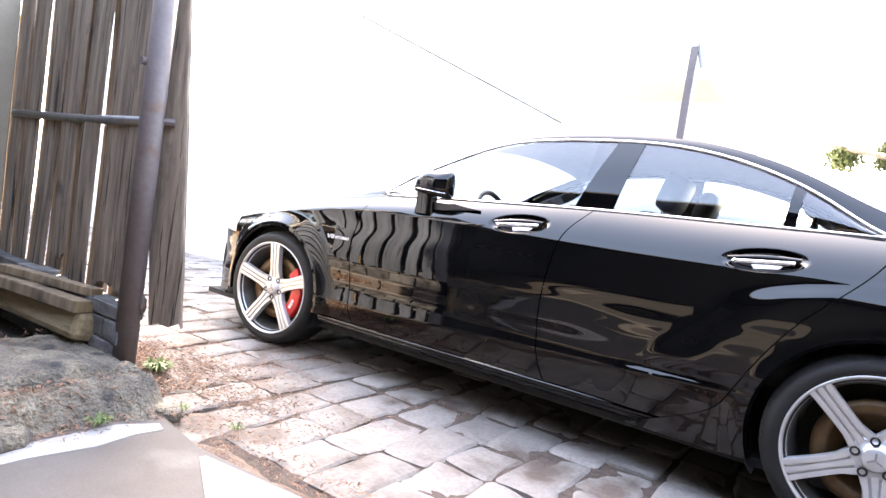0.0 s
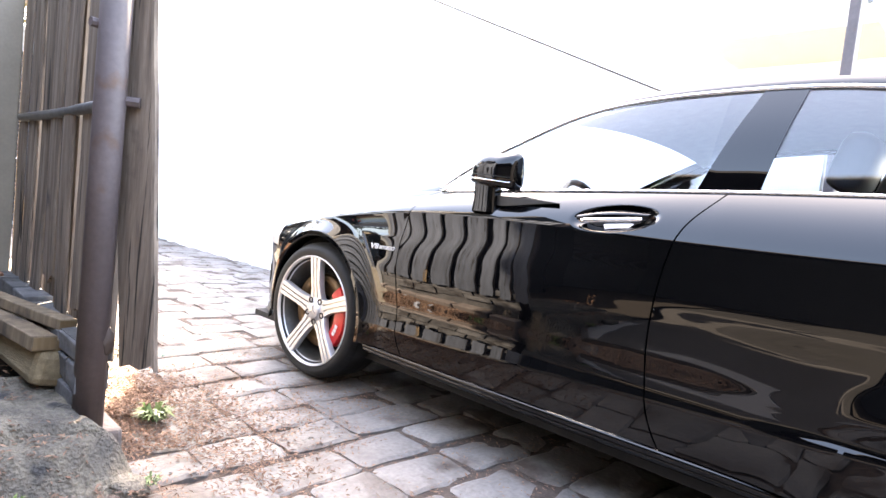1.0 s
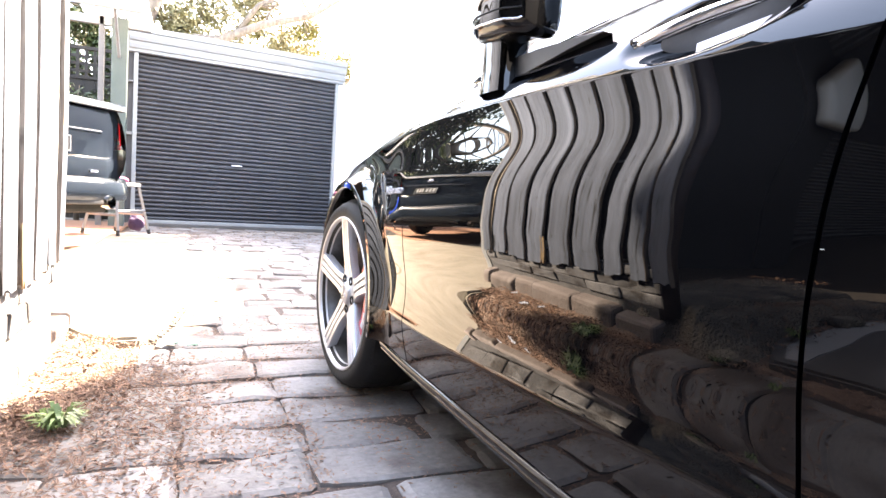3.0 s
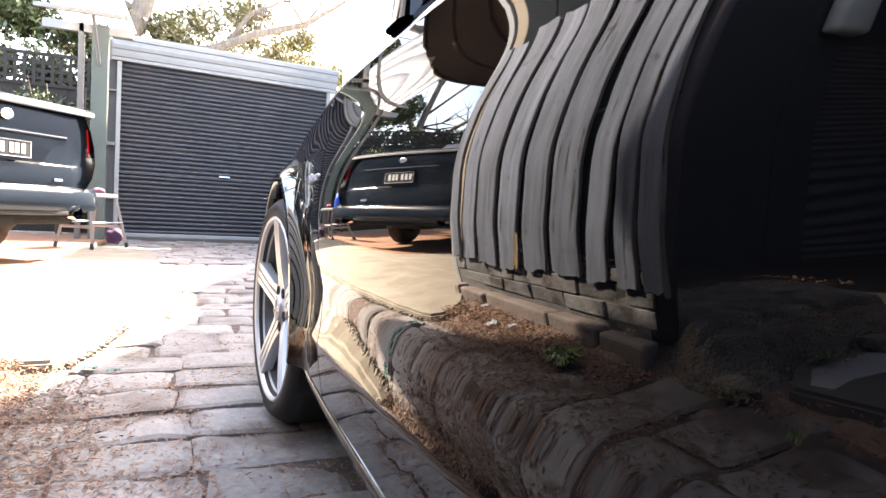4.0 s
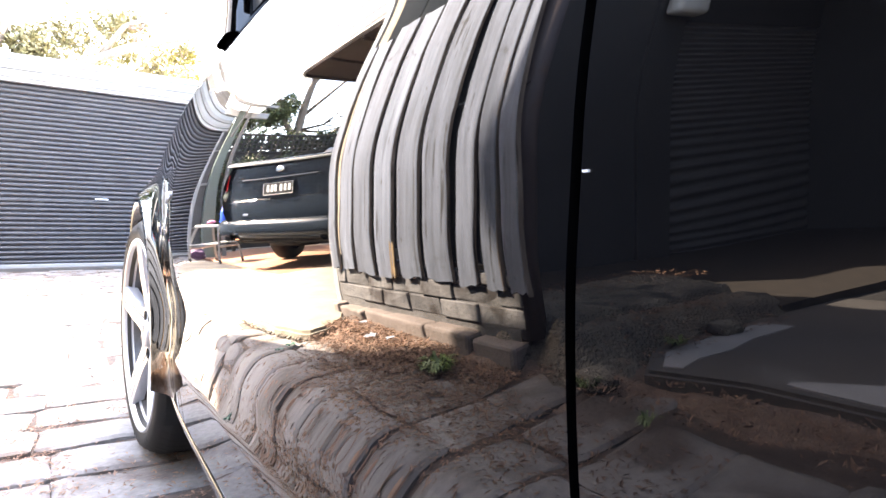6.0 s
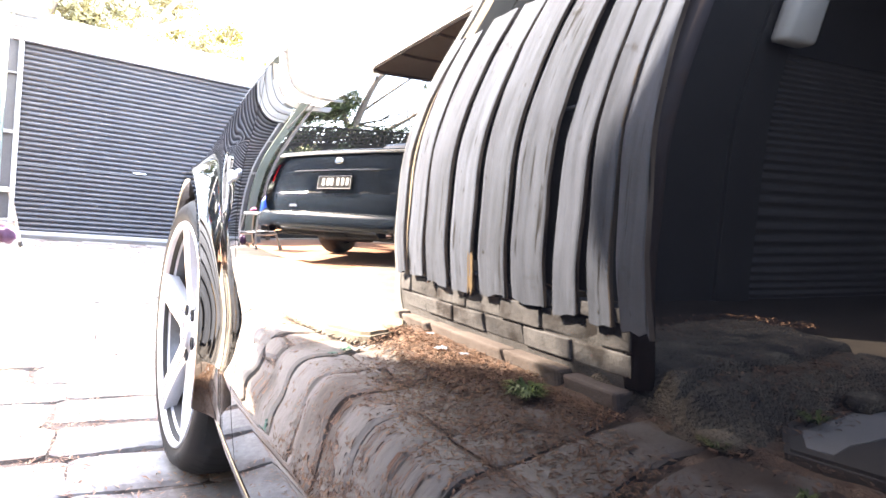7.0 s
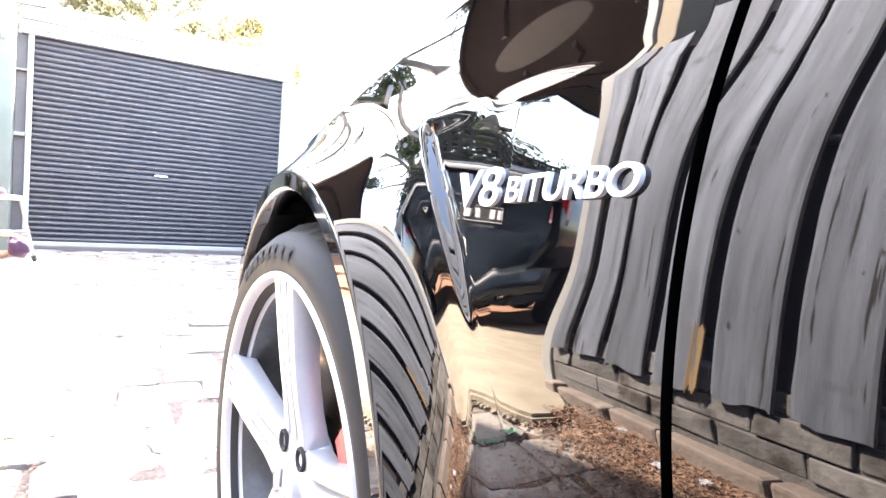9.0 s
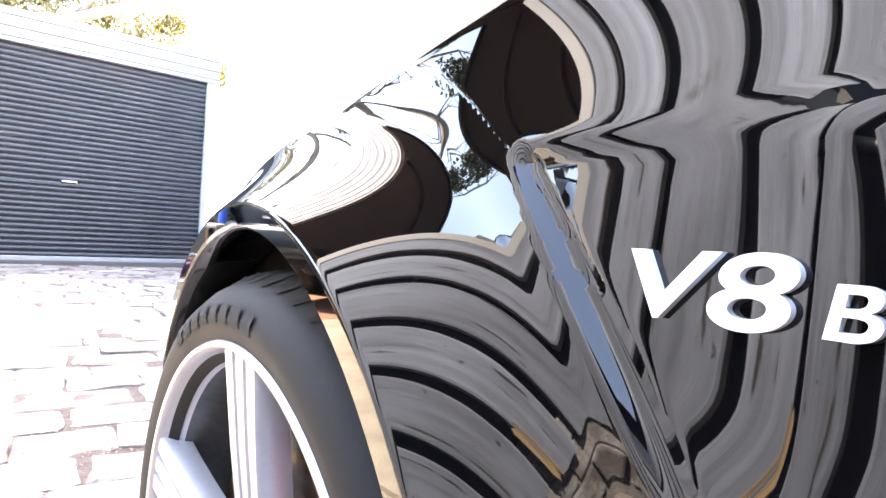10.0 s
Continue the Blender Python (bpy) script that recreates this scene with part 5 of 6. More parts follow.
    for sx in (0.6, 1.37):
        for sy in (-1.6, -2.5):
            seat = bmesh.new()
            add_box(seat, sx - 0.25, sx + 0.25, sy - 0.25, sy + 0.3, 0.42, 0.58, 0.06)
            back_m = Matrix.Translation((sx, sy - 0.22, 0.5)) @ Matrix.Rotation(radians(17), 4, "X")
            add_box(seat, -0.24, 0.24, -0.08, 0.08, 0, 0.56, 0.06, back_m)
            add_box(seat, -0.13, 0.13, -0.05, 0.05, 0.58, 0.76, 0.04, back_m)
            part("car_seat", seat, LEATHER, car, "grey leather car seat", True, 60)
    # badge on the wing
    for text, y0, y1, z0, z1 in (("V8", -0.378, -0.437, 0.679, 0.702), ("BITURBO", -0.444, -0.548, 0.6805, 0.695)):
        cu = bpy.data.curves.new("badge", "FONT")
        cu.body, cu.size, cu.extrude, cu.shear, cu.offset = text, 1.0, 0.06, 0.12, 0.012
        ob = bpy.data.objects.new("badge", cu)
        scene.collection.objects.link(ob)
        me = bpy.data.meshes.new_from_object(ob.evaluated_get(bpy.context.evaluated_depsgraph_get()))
        bpy.data.objects.remove(ob)
        bb = bmesh.new()
        bb.from_mesh(me)
        xs, ys = [v.co.x for v in bb.verts], [v.co.y for v in bb.verts]
        for v in bb.verts:
            yy = y0 + (y1 - y0) * (v.co.x - min(xs)) / (max(xs) - min(xs))
            zz = z0 + (z1 - z0) * (v.co.y - min(ys)) / (max(ys) - min(ys)) + 0.03 * (-0.378 - yy)
            v.co = Vector((XB + inset(yy, zz) - 0.0012 - 0.03 * v.co.z, yy, zz))
        bmesh.ops.reverse_faces(bb, faces=bb.faces)
        part("badge", bb, BADGE, car, "silver lettering V8" if text == "V8" else "silver lettering BITURBO")
    return car


make_car()


# ---- the pick-up under the carport ----
def make_ute():
    U = Matrix.Translation((-1.50, 3.60, 0.08)) @ Matrix.Rotation(radians(52), 4, "Z") @ Matrix.Diagonal((0.95, 0.95, 1.06, 1))
    ute = empty("pickup_truck", U, "dark slate-blue utility pickup parked tail-on under the carport", "pickup")

    def up(name, bm, m, host=None, label="", smooth=False):
        bm.transform(U)
        return part(name, bm, m, host or ute, label, smooth, 40)

    # tail: lofted from outline stations, y forward from the tailgate
    prof = [(0.50, 0.80), (0.62, 0.90), (0.74, 0.935), (0.88, 0.925), (1.0, 0.89), (1.09, 0.84), (1.13, 0.80)]

    def hull(y, i):
        side, k = (-1, i) if i < 7 else (1, 13 - i)
        z, w = prof[k]
        nip = 0.10 * math.exp(-max(y, 0) / 0.10)
        return Vector((side * (w - nip * 0.9), y + 0.05 * (1 - (k / 6)) * 0 + 0.045 * (z - 0.5) * (1 if y < 0.05 else 0), z))

    body = grid(hull, [0.0, 0.02, 0.06, 0.12, 0.25, 0.6, 1.2, 1.9, 2.6, 3.6, 4.4], range(14))
    bmesh.ops.recalc_face_normals(body, faces=body.faces)
    up("body", body, UTE_PAINT, None, "", True)
    gate = grid(lambda x, i: Vector((x, 0.012 + (0.0, -0.012, -0.014, -0.008, 0.012, 0.014, 0.004, -0.006, 0.012)[i] * (1 if abs(x) < 0.66 else 0.3) + 0.05 * (abs(x) / 0.8) ** 3 + 0.03 * (0.52 + 0.075 * i - 0.5), (0.52, 0.56, 0.66, 0.70, 0.715, 0.86, 0.90, 1.0, 1.1)[i])), steps(-0.80, 0.80, 40), range(9))
    bmesh.ops.recalc_face_normals(gate, faces=gate.faces)
    g = up("tailgate", gate, UTE_PAINT, None, "dark blue tailgate", True)
    up("tailgate_strip", box(-0.52, 0.52, -0.03, 0.02, 0.90, 0.928, 0.010), UTE_PAINT, g)
    plate = up("number_plate", box(-0.2, 0.2, -0.012, 0.0, 0.735, 0.86, 0.004), PLASTIC, g, "black number plate with pale marks")
    for x in (-0.155, -0.1, -0.045, 0.03, 0.075, 0.13):
        up("plate_mark", box(x - 0.016, x + 0.016, -0.0155, -0.0115, 0.765, 0.835), WHITE_MARK, plate)
    for a in ((-0.196, 0.196, 0.738, 0.742), (-0.196, 0.196, 0.853, 0.857), (-0.196, -0.192, 0.742, 0.853), (0.192, 0.196, 0.742, 0.853)):
        up("plate_border", box(a[0], a[1], -0.0145, -0.0115, a[2], a[3]), WHITE_MARK, plate)
    em = bmesh.new()
    bmesh.ops.create_uvsphere(em, u_segments=16, v_segments=10, radius=0.05, matrix=Matrix.Translation((0, -0.005, 1.03)) @ Matrix.Diagonal((1.1, 0.25, 0.8, 1)))
    up("emblem", em, CHROME, g, "chrome emblem", True)
    up("tonneau_cover", box(-0.83, 0.83, 0.0, 1.75, 1.11, 1.175, 0.025), UTE_PAINT, None, "blue hard tonneau lid", True)
    up("tonneau_edge", box(-0.80, 0.80, -0.02, 0.01, 1.115, 1.15, 0.008), FLASH, None, "pale tonneau edge", True)
    bump = grid(lambda x, i: Vector((x, (0.03, -0.025, -0.05, -0.06, -0.04, 0.1)[i] + 0.12 * (abs(x) / 0.93) ** 4, (0.555, 0.535, 0.50, 0.42, 0.36, 0.34)[i])), steps(-0.92, 0.92, 36), range(6))
    bmesh.ops.recalc_face_normals(bump, faces=bump.faces)
    up("rear_bumper", bump, UTE_PAINT, None, "dark blue rear bumper", True)
    up("bumper_skid", box(-0.55, 0.55, -0.03, 0.1, 0.325, 0.36, 0.01), PLASTIC, None, "dark lower bumper trim", True)
    for s in (-1, 1):
        lens = grid(lambda u, v: Vector((s * (0.80 + 0.125 * u), 0.045 + 0.03 * v + 0.17 * u * u, 0.80 + 0.22 * v)), steps(0, 1, 8), steps(0, 1, 4))
        up("tail_light", lens, RED_LENS, None, "red tail light", True)
        wl = grid(lambda u, v: Vector((s * (0.803 + 0.125 * u), 0.038 + 0.03 * v + 0.17 * u * u, 0.80 + 0.07 * v)), steps(0, 1, 6), steps(0, 1, 2))
        up("reversing_lamp", wl, FLASH, None, "pale reversing lamp", True)
        ex = bmesh.new()
        add_tube(ex, [(s * 0.62, -0.05, 0.345), (s * 0.62, 0.3, 0.345)], 0.052, 20, False)
        add_tube(ex, [(s * 0.62, -0.05, 0.345), (s * 0.62, 0.3, 0.345)], 0.044, 20, False)
        up("exhaust_tip", ex, CHROME, None, "chrome exhaust tip", True)
        for wy in (1.25, 4.0):
            ty = lathe([(0.19, 0.0), (0.23, -0.01), (0.30, -0.012), (0.33, 0.01), (0.335, 0.1), (0.335, 0.16), (0.31, 0.21), (0.2, 0.21)], 40)
            ty.transform(Matrix.Translation((s * 0.80, wy, 0.293)) @ Matrix.Diagonal((-s, 1, 1, 1)))
            w = up("wheel", ty, TYRE, None, "black tyre", True)
            ri = lathe([(0.2, 0.0), (0.19, 0.01), (0.17, 0.05), (0.05, 0.03), (0.0, 0.03)], 30)
            ri.transform(Matrix.Translation((s * 0.80, wy, 0.293)) @ Matrix.Diagonal((-s, 1, 1, 1)))
            up("rim", ri, ALLOY_DARK, w, "", True)
        cabw = grid(lambda y, v: Vector((s * (0.84 - 0.22 * v), y, 1.1 + 0.42 * v * min(1, (y - 1.7) / 0.35, (3.6 - y) / 0.9))), steps(1.72, 3.58, 12), steps(0, 1, 4))
        up("cab_window", cabw, GLASS_DARK, None, "tinted cab window", True)
    cab = grid(lambda y, x: Vector((x, y, 1.1 + 0.42 * min(1, (y - 1.7) / 0.35, (3.6 - y) / 0.9) + 0.02 * (1 - (x / 0.62) ** 2))), steps(1.72, 3.58, 20), steps(-0.62, 0.62, 8))
    up("cab_roof", cab, UTE_PAINT, None, "", True)
    up("chassis", box(-0.7, 0.7, 0.08, 4.3, 0.25, 0.5, 0.03), LINER)
    up("spare_wheel", (lambda b: (b.transform(Matrix.Translation((0, 0.35, 0.30)) @ Matrix.Rotation(radians(90), 4, "Y")), b)[1])(lathe([(0.1, -0.08), (0.26, -0.09), (0.3, -0.05), (0.3, 0.05), (0.26, 0.09), (0.1, 0.08)], 30)), TYRE, None, "", True)
    up("pale_badge", box(0.42, 0.5, -0.006, 0.012, 0.585, 0.605, 0.003), CHROME, g)


make_ute()


# ---- aluminium work platform by the pick-up ----
def make_stool():
    S = Matrix.Translation((-1.22, 5.62, 0.036)) @ Matrix.Rotation(radians(58), 4, "Z") @ Matrix.Diagonal((0.60, 0.90, 1.13, 1))
    st = empty("step_stool", S, "folding aluminium work platform with splayed legs", "step stool")

    def sp(name, bm, m, host=None, label="", smooth=False):
        bm.transform(S)
        return part(name, bm, m, host or st, label, smooth, 40)

    sp("platform", box(-0.34, 0.34, -0.16, 0.16, 0.475, 0.51, 0.008), ALU, None, "ribbed aluminium deck")
    for i in range(6):
        sp("deck_rib", box(-0.33, 0.33, -0.14 + i * 0.05, -0.125 + i * 0.05, 0.51, 0.516, 0.002), ALU)
    for sx in (-1, 1):
        for sy in (-1, 1):
            leg = bmesh.new()
            a, b = Vector((sx * 0.31, sy * 0.14, 0.48)), Vector((sx * 0.43, sy * 0.24, 0.02))
            add_tube(leg, [a, b], 0.021, 4)
            l = sp("leg", leg, ALU)
            d = (b - a).normalized()
            sp("rubber_foot", tube([b - d * 0.03, b + d * 0.02], 0.025, 8), PLASTIC, l, "black rubber foot")
        for z, k in ((0.2, 0.6),):
            sp("rung", tube([(sx * (0.31 + 0.12 * k), -0.14 - 0.1 * k, z), (sx * (0.31 + 0.12 * k), 0.14 + 0.1 * k, z)], 0.016, 6), ALU)
    for sy in (-1, 1):
        sp("stretcher", tube([(-0.38, sy * 0.2, 0.24), (0.38, sy * 0.2, 0.24)], 0.013, 6), ALU)


make_stool()


def cloth(name, at, size, m, label):
    bm = bmesh.new()
    bmesh.ops.create_icosphere(bm, subdivisions=3, radius=1)
    for v in bm.verts:
        k = 1 + 0.35 * noise.noise(v.co * 1.7 + Vector(at)) + 0.12 * noise.noise(v.co * 5)
        v.co = Vector((v.co.x * size[0] * k, v.co.y * size[1] * k, max(-0.9, v.co.z) * size[2] * k)) + Vector(at)
    return tagged(part(name, bm, m, None, "", True, 80), label, "cloth")


cloth("floor_cloth", (-1.05, 5.95, 0.15), (0.09, 0.08, 0.10), PURPLE, "crumpled purple cloth on the ground by the stool")
cloth("cleaning_rag", (-1.17, 5.62, 0.65), (0.06, 0.05, 0.03), PINK, "small pink rag on the work platform")
bt = lathe([(0.0, 0.0), (0.035, 0.0), (0.038, 0.01), (0.038, 0.15), (0.03, 0.175), (0.013, 0.19), (0.013, 0.215), (0.0, 0.216)], 20)
bt.transform(Matrix.Translation((-1.32, 5.62, 0.618)) @ Matrix.Rotation(radians(-90), 4, "Y"))
tagged(part("spray_bottle", bt, BLUE, None, "", True), "blue bottle standing on the work platform", "bottle")


# ---- trees and hedges behind the walls ----
def tree(name, at, limbs, leaf, clumps, count, size, label, seed):
    rng = random.Random(seed)
    t = empty(name, at, label, "tree")
    wood = bmesh.new()
    for pts, r0, r1 in limbs:
        n = len(pts)
        add_tube(wood, [Vector(at) + Vector(p) for p in pts], [r0 + (r1 - r0) * i / (n - 1) for i in range(n)], 9)
        # twigs off each limb
        for _ in range(9 if r0 < 0.1 else 3):
            i = rng.randrange(max(1, n // 2), n)
            p = Vector(at) + Vector(pts[i])
            d = Vector((rng.gauss(0, 1), rng.gauss(0, 1), rng.gauss(0.5, 0.6))).normalized()
            L = rng.uniform(0.5, 1.2)
            e = Vector((rng.gauss(0, 0.15), rng.gauss(0, 0.15), rng.gauss(0.1, 0.15)))
            tip = p + d * L + e
            add_tube(wood, [p, p + d * L * 0.5, tip], [r1 * 0.7, r1 * 0.5, r1 * 0.15], 5)
            for _k in range(3):
                d2 = (d + Vector((rng.gauss(0, 0.6), rng.gauss(0, 0.6), rng.gauss(0.1, 0.5)))).normalized()
                add_tube(wood, [p + d * L * 0.5, p + d * L * 0.5 + d2 * L * 0.6], [r1 * 0.35, r1 * 0.08], 4)
    part("trunk", wood, BARK, t, "", True)
    vs, fs = [], []
    for cx, cy, cz, cr in clumps:
        for _ in range(count):
            d = Vector((rng.gauss(0, 1), rng.gauss(0, 1), rng.gauss(0, 0.8)))
            d = d.normalized() * cr * rng.random() ** 0.5
            d *= 0.65 + 0.6 * noise.noise(d * 1.3 + Vector((cx, cy, cz)))
            p = Vector((cx, cy, cz)) + d
            a = Vector((rng.gauss(0, 1), rng.gauss(0, 1), rng.gauss(0, 1))).normalized()
            b = a.orthogonal().normalized()
            b.rotate(Matrix.Rotation(rng.uniform(0, 6.28), 3, a))
            s = size * rng.uniform(0.6, 1.4)
            c = a.cross(b)
            k = len(vs)
            vs += [p - b * s, p + c * s * 0.42, p + b * s, p - c * s * 0.42]
            fs.append((k, k + 1, k + 2, k + 3))
    inv = home(t).inverted()
    me = bpy.data.meshes.new("crown")
    me.from_pydata([inv @ v for v in vs], [], fs)
    me.materials.append(leaf)
    cr = new("crown", me)
    cr.parent = t
    return t


tree("gum_tree", (-2.0, 10.2, 0), [([(0, 0, 0), (0.1, 0, 1.5), (0.25, 0, 2.6), (0.75, 0.1, 3.8), (1.1, 0.2, 5.2), (1.0, 0.2, 6.6)], 0.26, 0.13), ([(0.4, 0, 2.9), (1.1, 0, 3.25), (1.9, 0.1, 3.35), (2.7, 0, 3.75), (3.6, 0.1, 4.1), (4.4, 0, 4.7)], 0.12, 0.045), ([(2.2, 0.1, 3.5), (2.6, 0, 4.1), (3.2, 0.1, 4.5)], 0.06, 0.03), ([(0.9, 0.1, 4.4), (0.2, 0.3, 5.4), (-0.6, 0.4, 6.2)], 0.1, 0.04)],
     LEAF_R, [(-2.3, 11.6, 3.4, 0.8), (0.2, 11.6, 3.5, 0.8), (1.3, 11.4, 3.6, 0.7), (-1.6, 10.5, 3.7, 0.7), (-0.8, 10.5, 3.6, 0.6), (-0.3, 10.8, 3.9, 0.9), (0.6, 11.0, 4.3, 0.8), (-0.2, 10.6, 5.6, 1.3), (1.4, 11, 5.9, 1.2)], 1700, 0.05, "gum tree with a leaning pale trunk and sparse brown foliage", 5)
tree("wattle_tree", (2.6, 12.0, 0), [([(0, 0, 0), (0, 0, 2), (-0.2, 0, 3.2)], 0.12, 0.06), ([(-0.1, 0, 2.8), (-0.7, 0, 3.4), (-1.2, 0, 3.9)], 0.05, 0.02), ([(0, 0, 3.0), (0.5, 0, 3.6)], 0.05, 0.02)],
     LEAF_Y, [(1.5, 12, 4.0, 0.75), (1.3, 12, 3.75, 0.75), (2.0, 12.2, 3.6, 0.6), (2.7, 12, 3.5, 0.55), (0.7, 12, 4.1, 0.45), (1.9, 12.1, 4.3, 0.45)], 800, 0.05, "yellow-green wattle tree behind the garage", 6)
tree("shrub_tree", (-4.2, 10.0, 0), [([(0, 0, 0), (0.1, 0, 1.6), (0.5, 0, 3.0), (0.6, 0.1, 4.4), (0.2, 0.1, 5.8)], 0.16, 0.07), ([(0.4, 0, 2.6), (1.2, 0, 3.6), (1.9, 0, 4.9)], 0.09, 0.03), ([(0.3, 0, 2.2), (-0.8, 0, 3.3), (-1.9, 0, 4.6)], 0.09, 0.03), ([(0.5, 0.1, 3.4), (-0.3, 0, 4.6), (-1.0, 0, 5.6)], 0.06, 0.02)],
     LEAF, [(-6.0, 9.4, 2.4, 0.8), (-5.0, 9.4, 2.5, 0.8), (-4.1, 9.4, 2.4, 0.8), (-3.2, 9.4, 2.5, 0.8), (-2.4, 9.4, 2.4, 0.7), (-1.7, 9.5, 2.5, 0.6), (-2.9, 10.2, 3.4, 0.7), (-2.3, 10.2, 3.4, 0.9), (-3.2, 10.2, 3.6, 0.8), (-1.9, 10.2, 2.9, 0.6), (-4.6, 10.2, 6.0, 1.0), (-5.6, 10.1, 4.9, 0.8), (-2.6, 10.3, 5.2, 0.9)], 1300, 0.06, "dark green tree with thin bare branches behind the lattice fence", 7)
tree("garden_shrub", (-2.0, 8.1, 0), [([(0, 0, 0), (0, 0, 0.8), (0.1, 0, 1.4)], 0.04, 0.02)], LEAF, [(-1.75, 8.15, 1.65, 0.5), (-2.3, 8.15, 1.75, 0.55), (-3.0, 8.15, 1.7, 0.5), (-1.8, 8.1, 0.9, 0.55), (-2.6, 8.1, 0.8, 0.6), (-1.6, 8.2, 0.4, 0.4)], 800, 0.04, "green shrub growing against the dark fence", 8)
tree("lane_tree", (9.5, -5.0, 0), [([(0, 0, 0), (0, 0, 2), (0.2, 0, 3.5)], 0.15, 0.07), ([(0, 0, 2.2), (-0.4, 1.8, 2.7), (0, 3.2, 3.0), (0, 4.1, 3.4)], 0.06, 0.02)], LEAF, [(9.5, -1.0, 3.4, 0.45), (9.5, -2.4, 2.75, 0.5), (9.5, -3.0, 2.8, 0.5), (9.3, -5, 3.0, 1.0), (8.8, -4.3, 2.4, 0.8), (9.8, -6, 2.6, 1.0)], 2200, 0.035, "yellow-green tree beyond the low wall", 9)

# dark paling fence with a lattice top
lf = empty("lattice_fence", (-4.5, 8.7, 0), "dark brown paling fence with a lattice top", "fence")
me = part("paling", box(-0.0745, 0.0745, 8.68, 8.70, 0, 2.12, 0.003), LATTICE)
pal, strip = me.data, part("lattice_strip", box(-0.022, 0.022, 8.672, 8.682, 2.17, 2.56), LATTICE)
bpy.data.objects.remove(me)
inv = home(lf).inverted()
for i in range(45):
    ob = new("paling", pal)
    ob.parent, ob.matrix_basis = lf, inv @ Matrix.Translation((-7.95 + 0.150 * i, 0, 0))
for i in range(59):
    ob = new("lattice_strip", strip.data)
    ob.parent, ob.matrix_basis = lf, inv @ Matrix.Translation((-7.97 + 0.115 * i, 0, 0))
bpy.data.objects.remove(strip)
for z in (2.12, 2.56):
    part("lattice_rail", box(-8, -1.25, 8.66, 8.72, z, z + 0.05, 0.004), LATTICE, lf)
for z in (2.22, 2.33, 2.44):
    part("lattice_strip", box(-8, -1.25, 8.684, 8.694, z, z + 0.045), LATTICE, lf)

# ---- rocks, weeds and litter by the fence ----
def lump(name, at, size, turn, seed, m, label):
    bm = bmesh.new()
    bmesh.ops.create_icosphere(bm, subdivisions=4, radius=1)
    R = Matrix.Rotation(radians(turn), 4, "Z")
    for v in bm.verts:
        p = v.co
        q = Vector([math.copysign(abs(c) ** 0.75, c) for c in p])
        k = 1 + 0.16 * noise.noise(p * 1.6 + Vector((seed, 0, 0))) + 0.07 * noise.noise(p * 4.5 + Vector((seed, 2, 0))) + 0.03 * noise.noise(p * 12)
        v.co = R @ Vector((q.x * size[0] * k, q.y * size[1] * k, q.z * size[2] * k)) + Vector(at)
    return tagged(part(name, bm, m, None, "", True, 80), label, "rock")


# the mound of old concrete between the slab and the fence
def mound(x, y):
    n = noise.noise(Vector((x * 2.1, y * 2.1, 1))) + 0.45 * noise.noise(Vector((x * 6, y * 6, 4))) + 0.4 * noise.noise(Vector((x * 15, y * 15, 2))) + 0.2 * noise.noise(Vector((x * 34, y * 34, 5)))
    front = -0.84 + 0.05 * ease(-1.5, -1.05, x) + 0.05 * noise.noise(Vector((x * 5, 0, 7)))
    k = ease(front, front + 0.16, y) * ease(-0.92, -1.04, x + 0.05 * noise.noise(Vector((y * 7, 3, 0))))
    line = y - (-0.60 - 0.06 * (x + 1.2) + 0.05 * noise.noise(Vector((x * 4, 0, 2))))
    split = x + 1.10 - 0.5 * (y + 0.75) + 0.03 * noise.noise(Vector((y * 12, 1, 0)))
    crack = math.exp(-(line / 0.012) ** 2) * 0.035 + math.exp(-(split / 0.010) ** 2) * 0.03 * ease(-0.55, -0.7, y)
    return -0.03 + k * (0.165 + 0.03 * ease(-0.8, -0.3, y) + 0.022 * ease(-0.01, 0.03, line) + 0.026 * n - crack)


tagged(part("concrete_mound", grid(lambda x, y: Vector((x, y, mound(x, y))), steps(-2.05, -0.88, 150), steps(-1.0, -0.1, 130)), ROCK, None, "", True, 70), "stained mound of old concrete at the foot of the post", "rock")
lump("concrete_lump", (-0.985, -0.72, 0.02), (0.05, 0.07, 0.03), 20, 9, ROCK, "dark broken concrete at the slab's corner")
lump("rock", (-1.52, -0.80, 0.07), (0.06, 0.04, 0.035), 12, 2, ROCK, "small grey rock at the slab's edge")
lump("rock", (-0.80, 0.02, 0.015), (0.055, 0.035, 0.018), 40, 3, STONE, "flat stone lying in the leaf litter")


def leaves(name, spots, n, size, material, label, seed, flat=0.35, floor=None):
    """Loose small leaves lying on the ground."""
    rng = random.Random(seed)
    vs, fs = [], []
    for _ in range(n):
        x0, x1, y0, y1, z0 = spots[rng.randrange(len(spots))]
        x, y = rng.uniform(x0, x1), rng.uniform(y0, y1)
        p = Vector((x, y, (floor(x, y) if floor else z0 + rolling(x, y)) + rng.uniform(0.0, 0.014)))
        M = Euler((rng.gauss(0, flat), rng.gauss(0, flat), rng.uniform(0, 6.28))).to_matrix()
        s, w = size * rng.uniform(0.5, 1.5), rng.uniform(0.16, 0.4)
        k = len(vs)
        vs += [p + M @ Vector(q) for q in ((-s, 0, 0), (-s * 0.2, -s * w, s * 0.12), (s, 0, 0), (-s * 0.2, s * w, s * 0.12))]
        fs.append((k, k + 1, k + 2, k + 3))
    me = bpy.data.meshes.new(name)
    me.from_pydata(vs, [], fs)
    me.materials.append(material)
    return tagged(new(name, me), label, "leaves", kind="stuff")


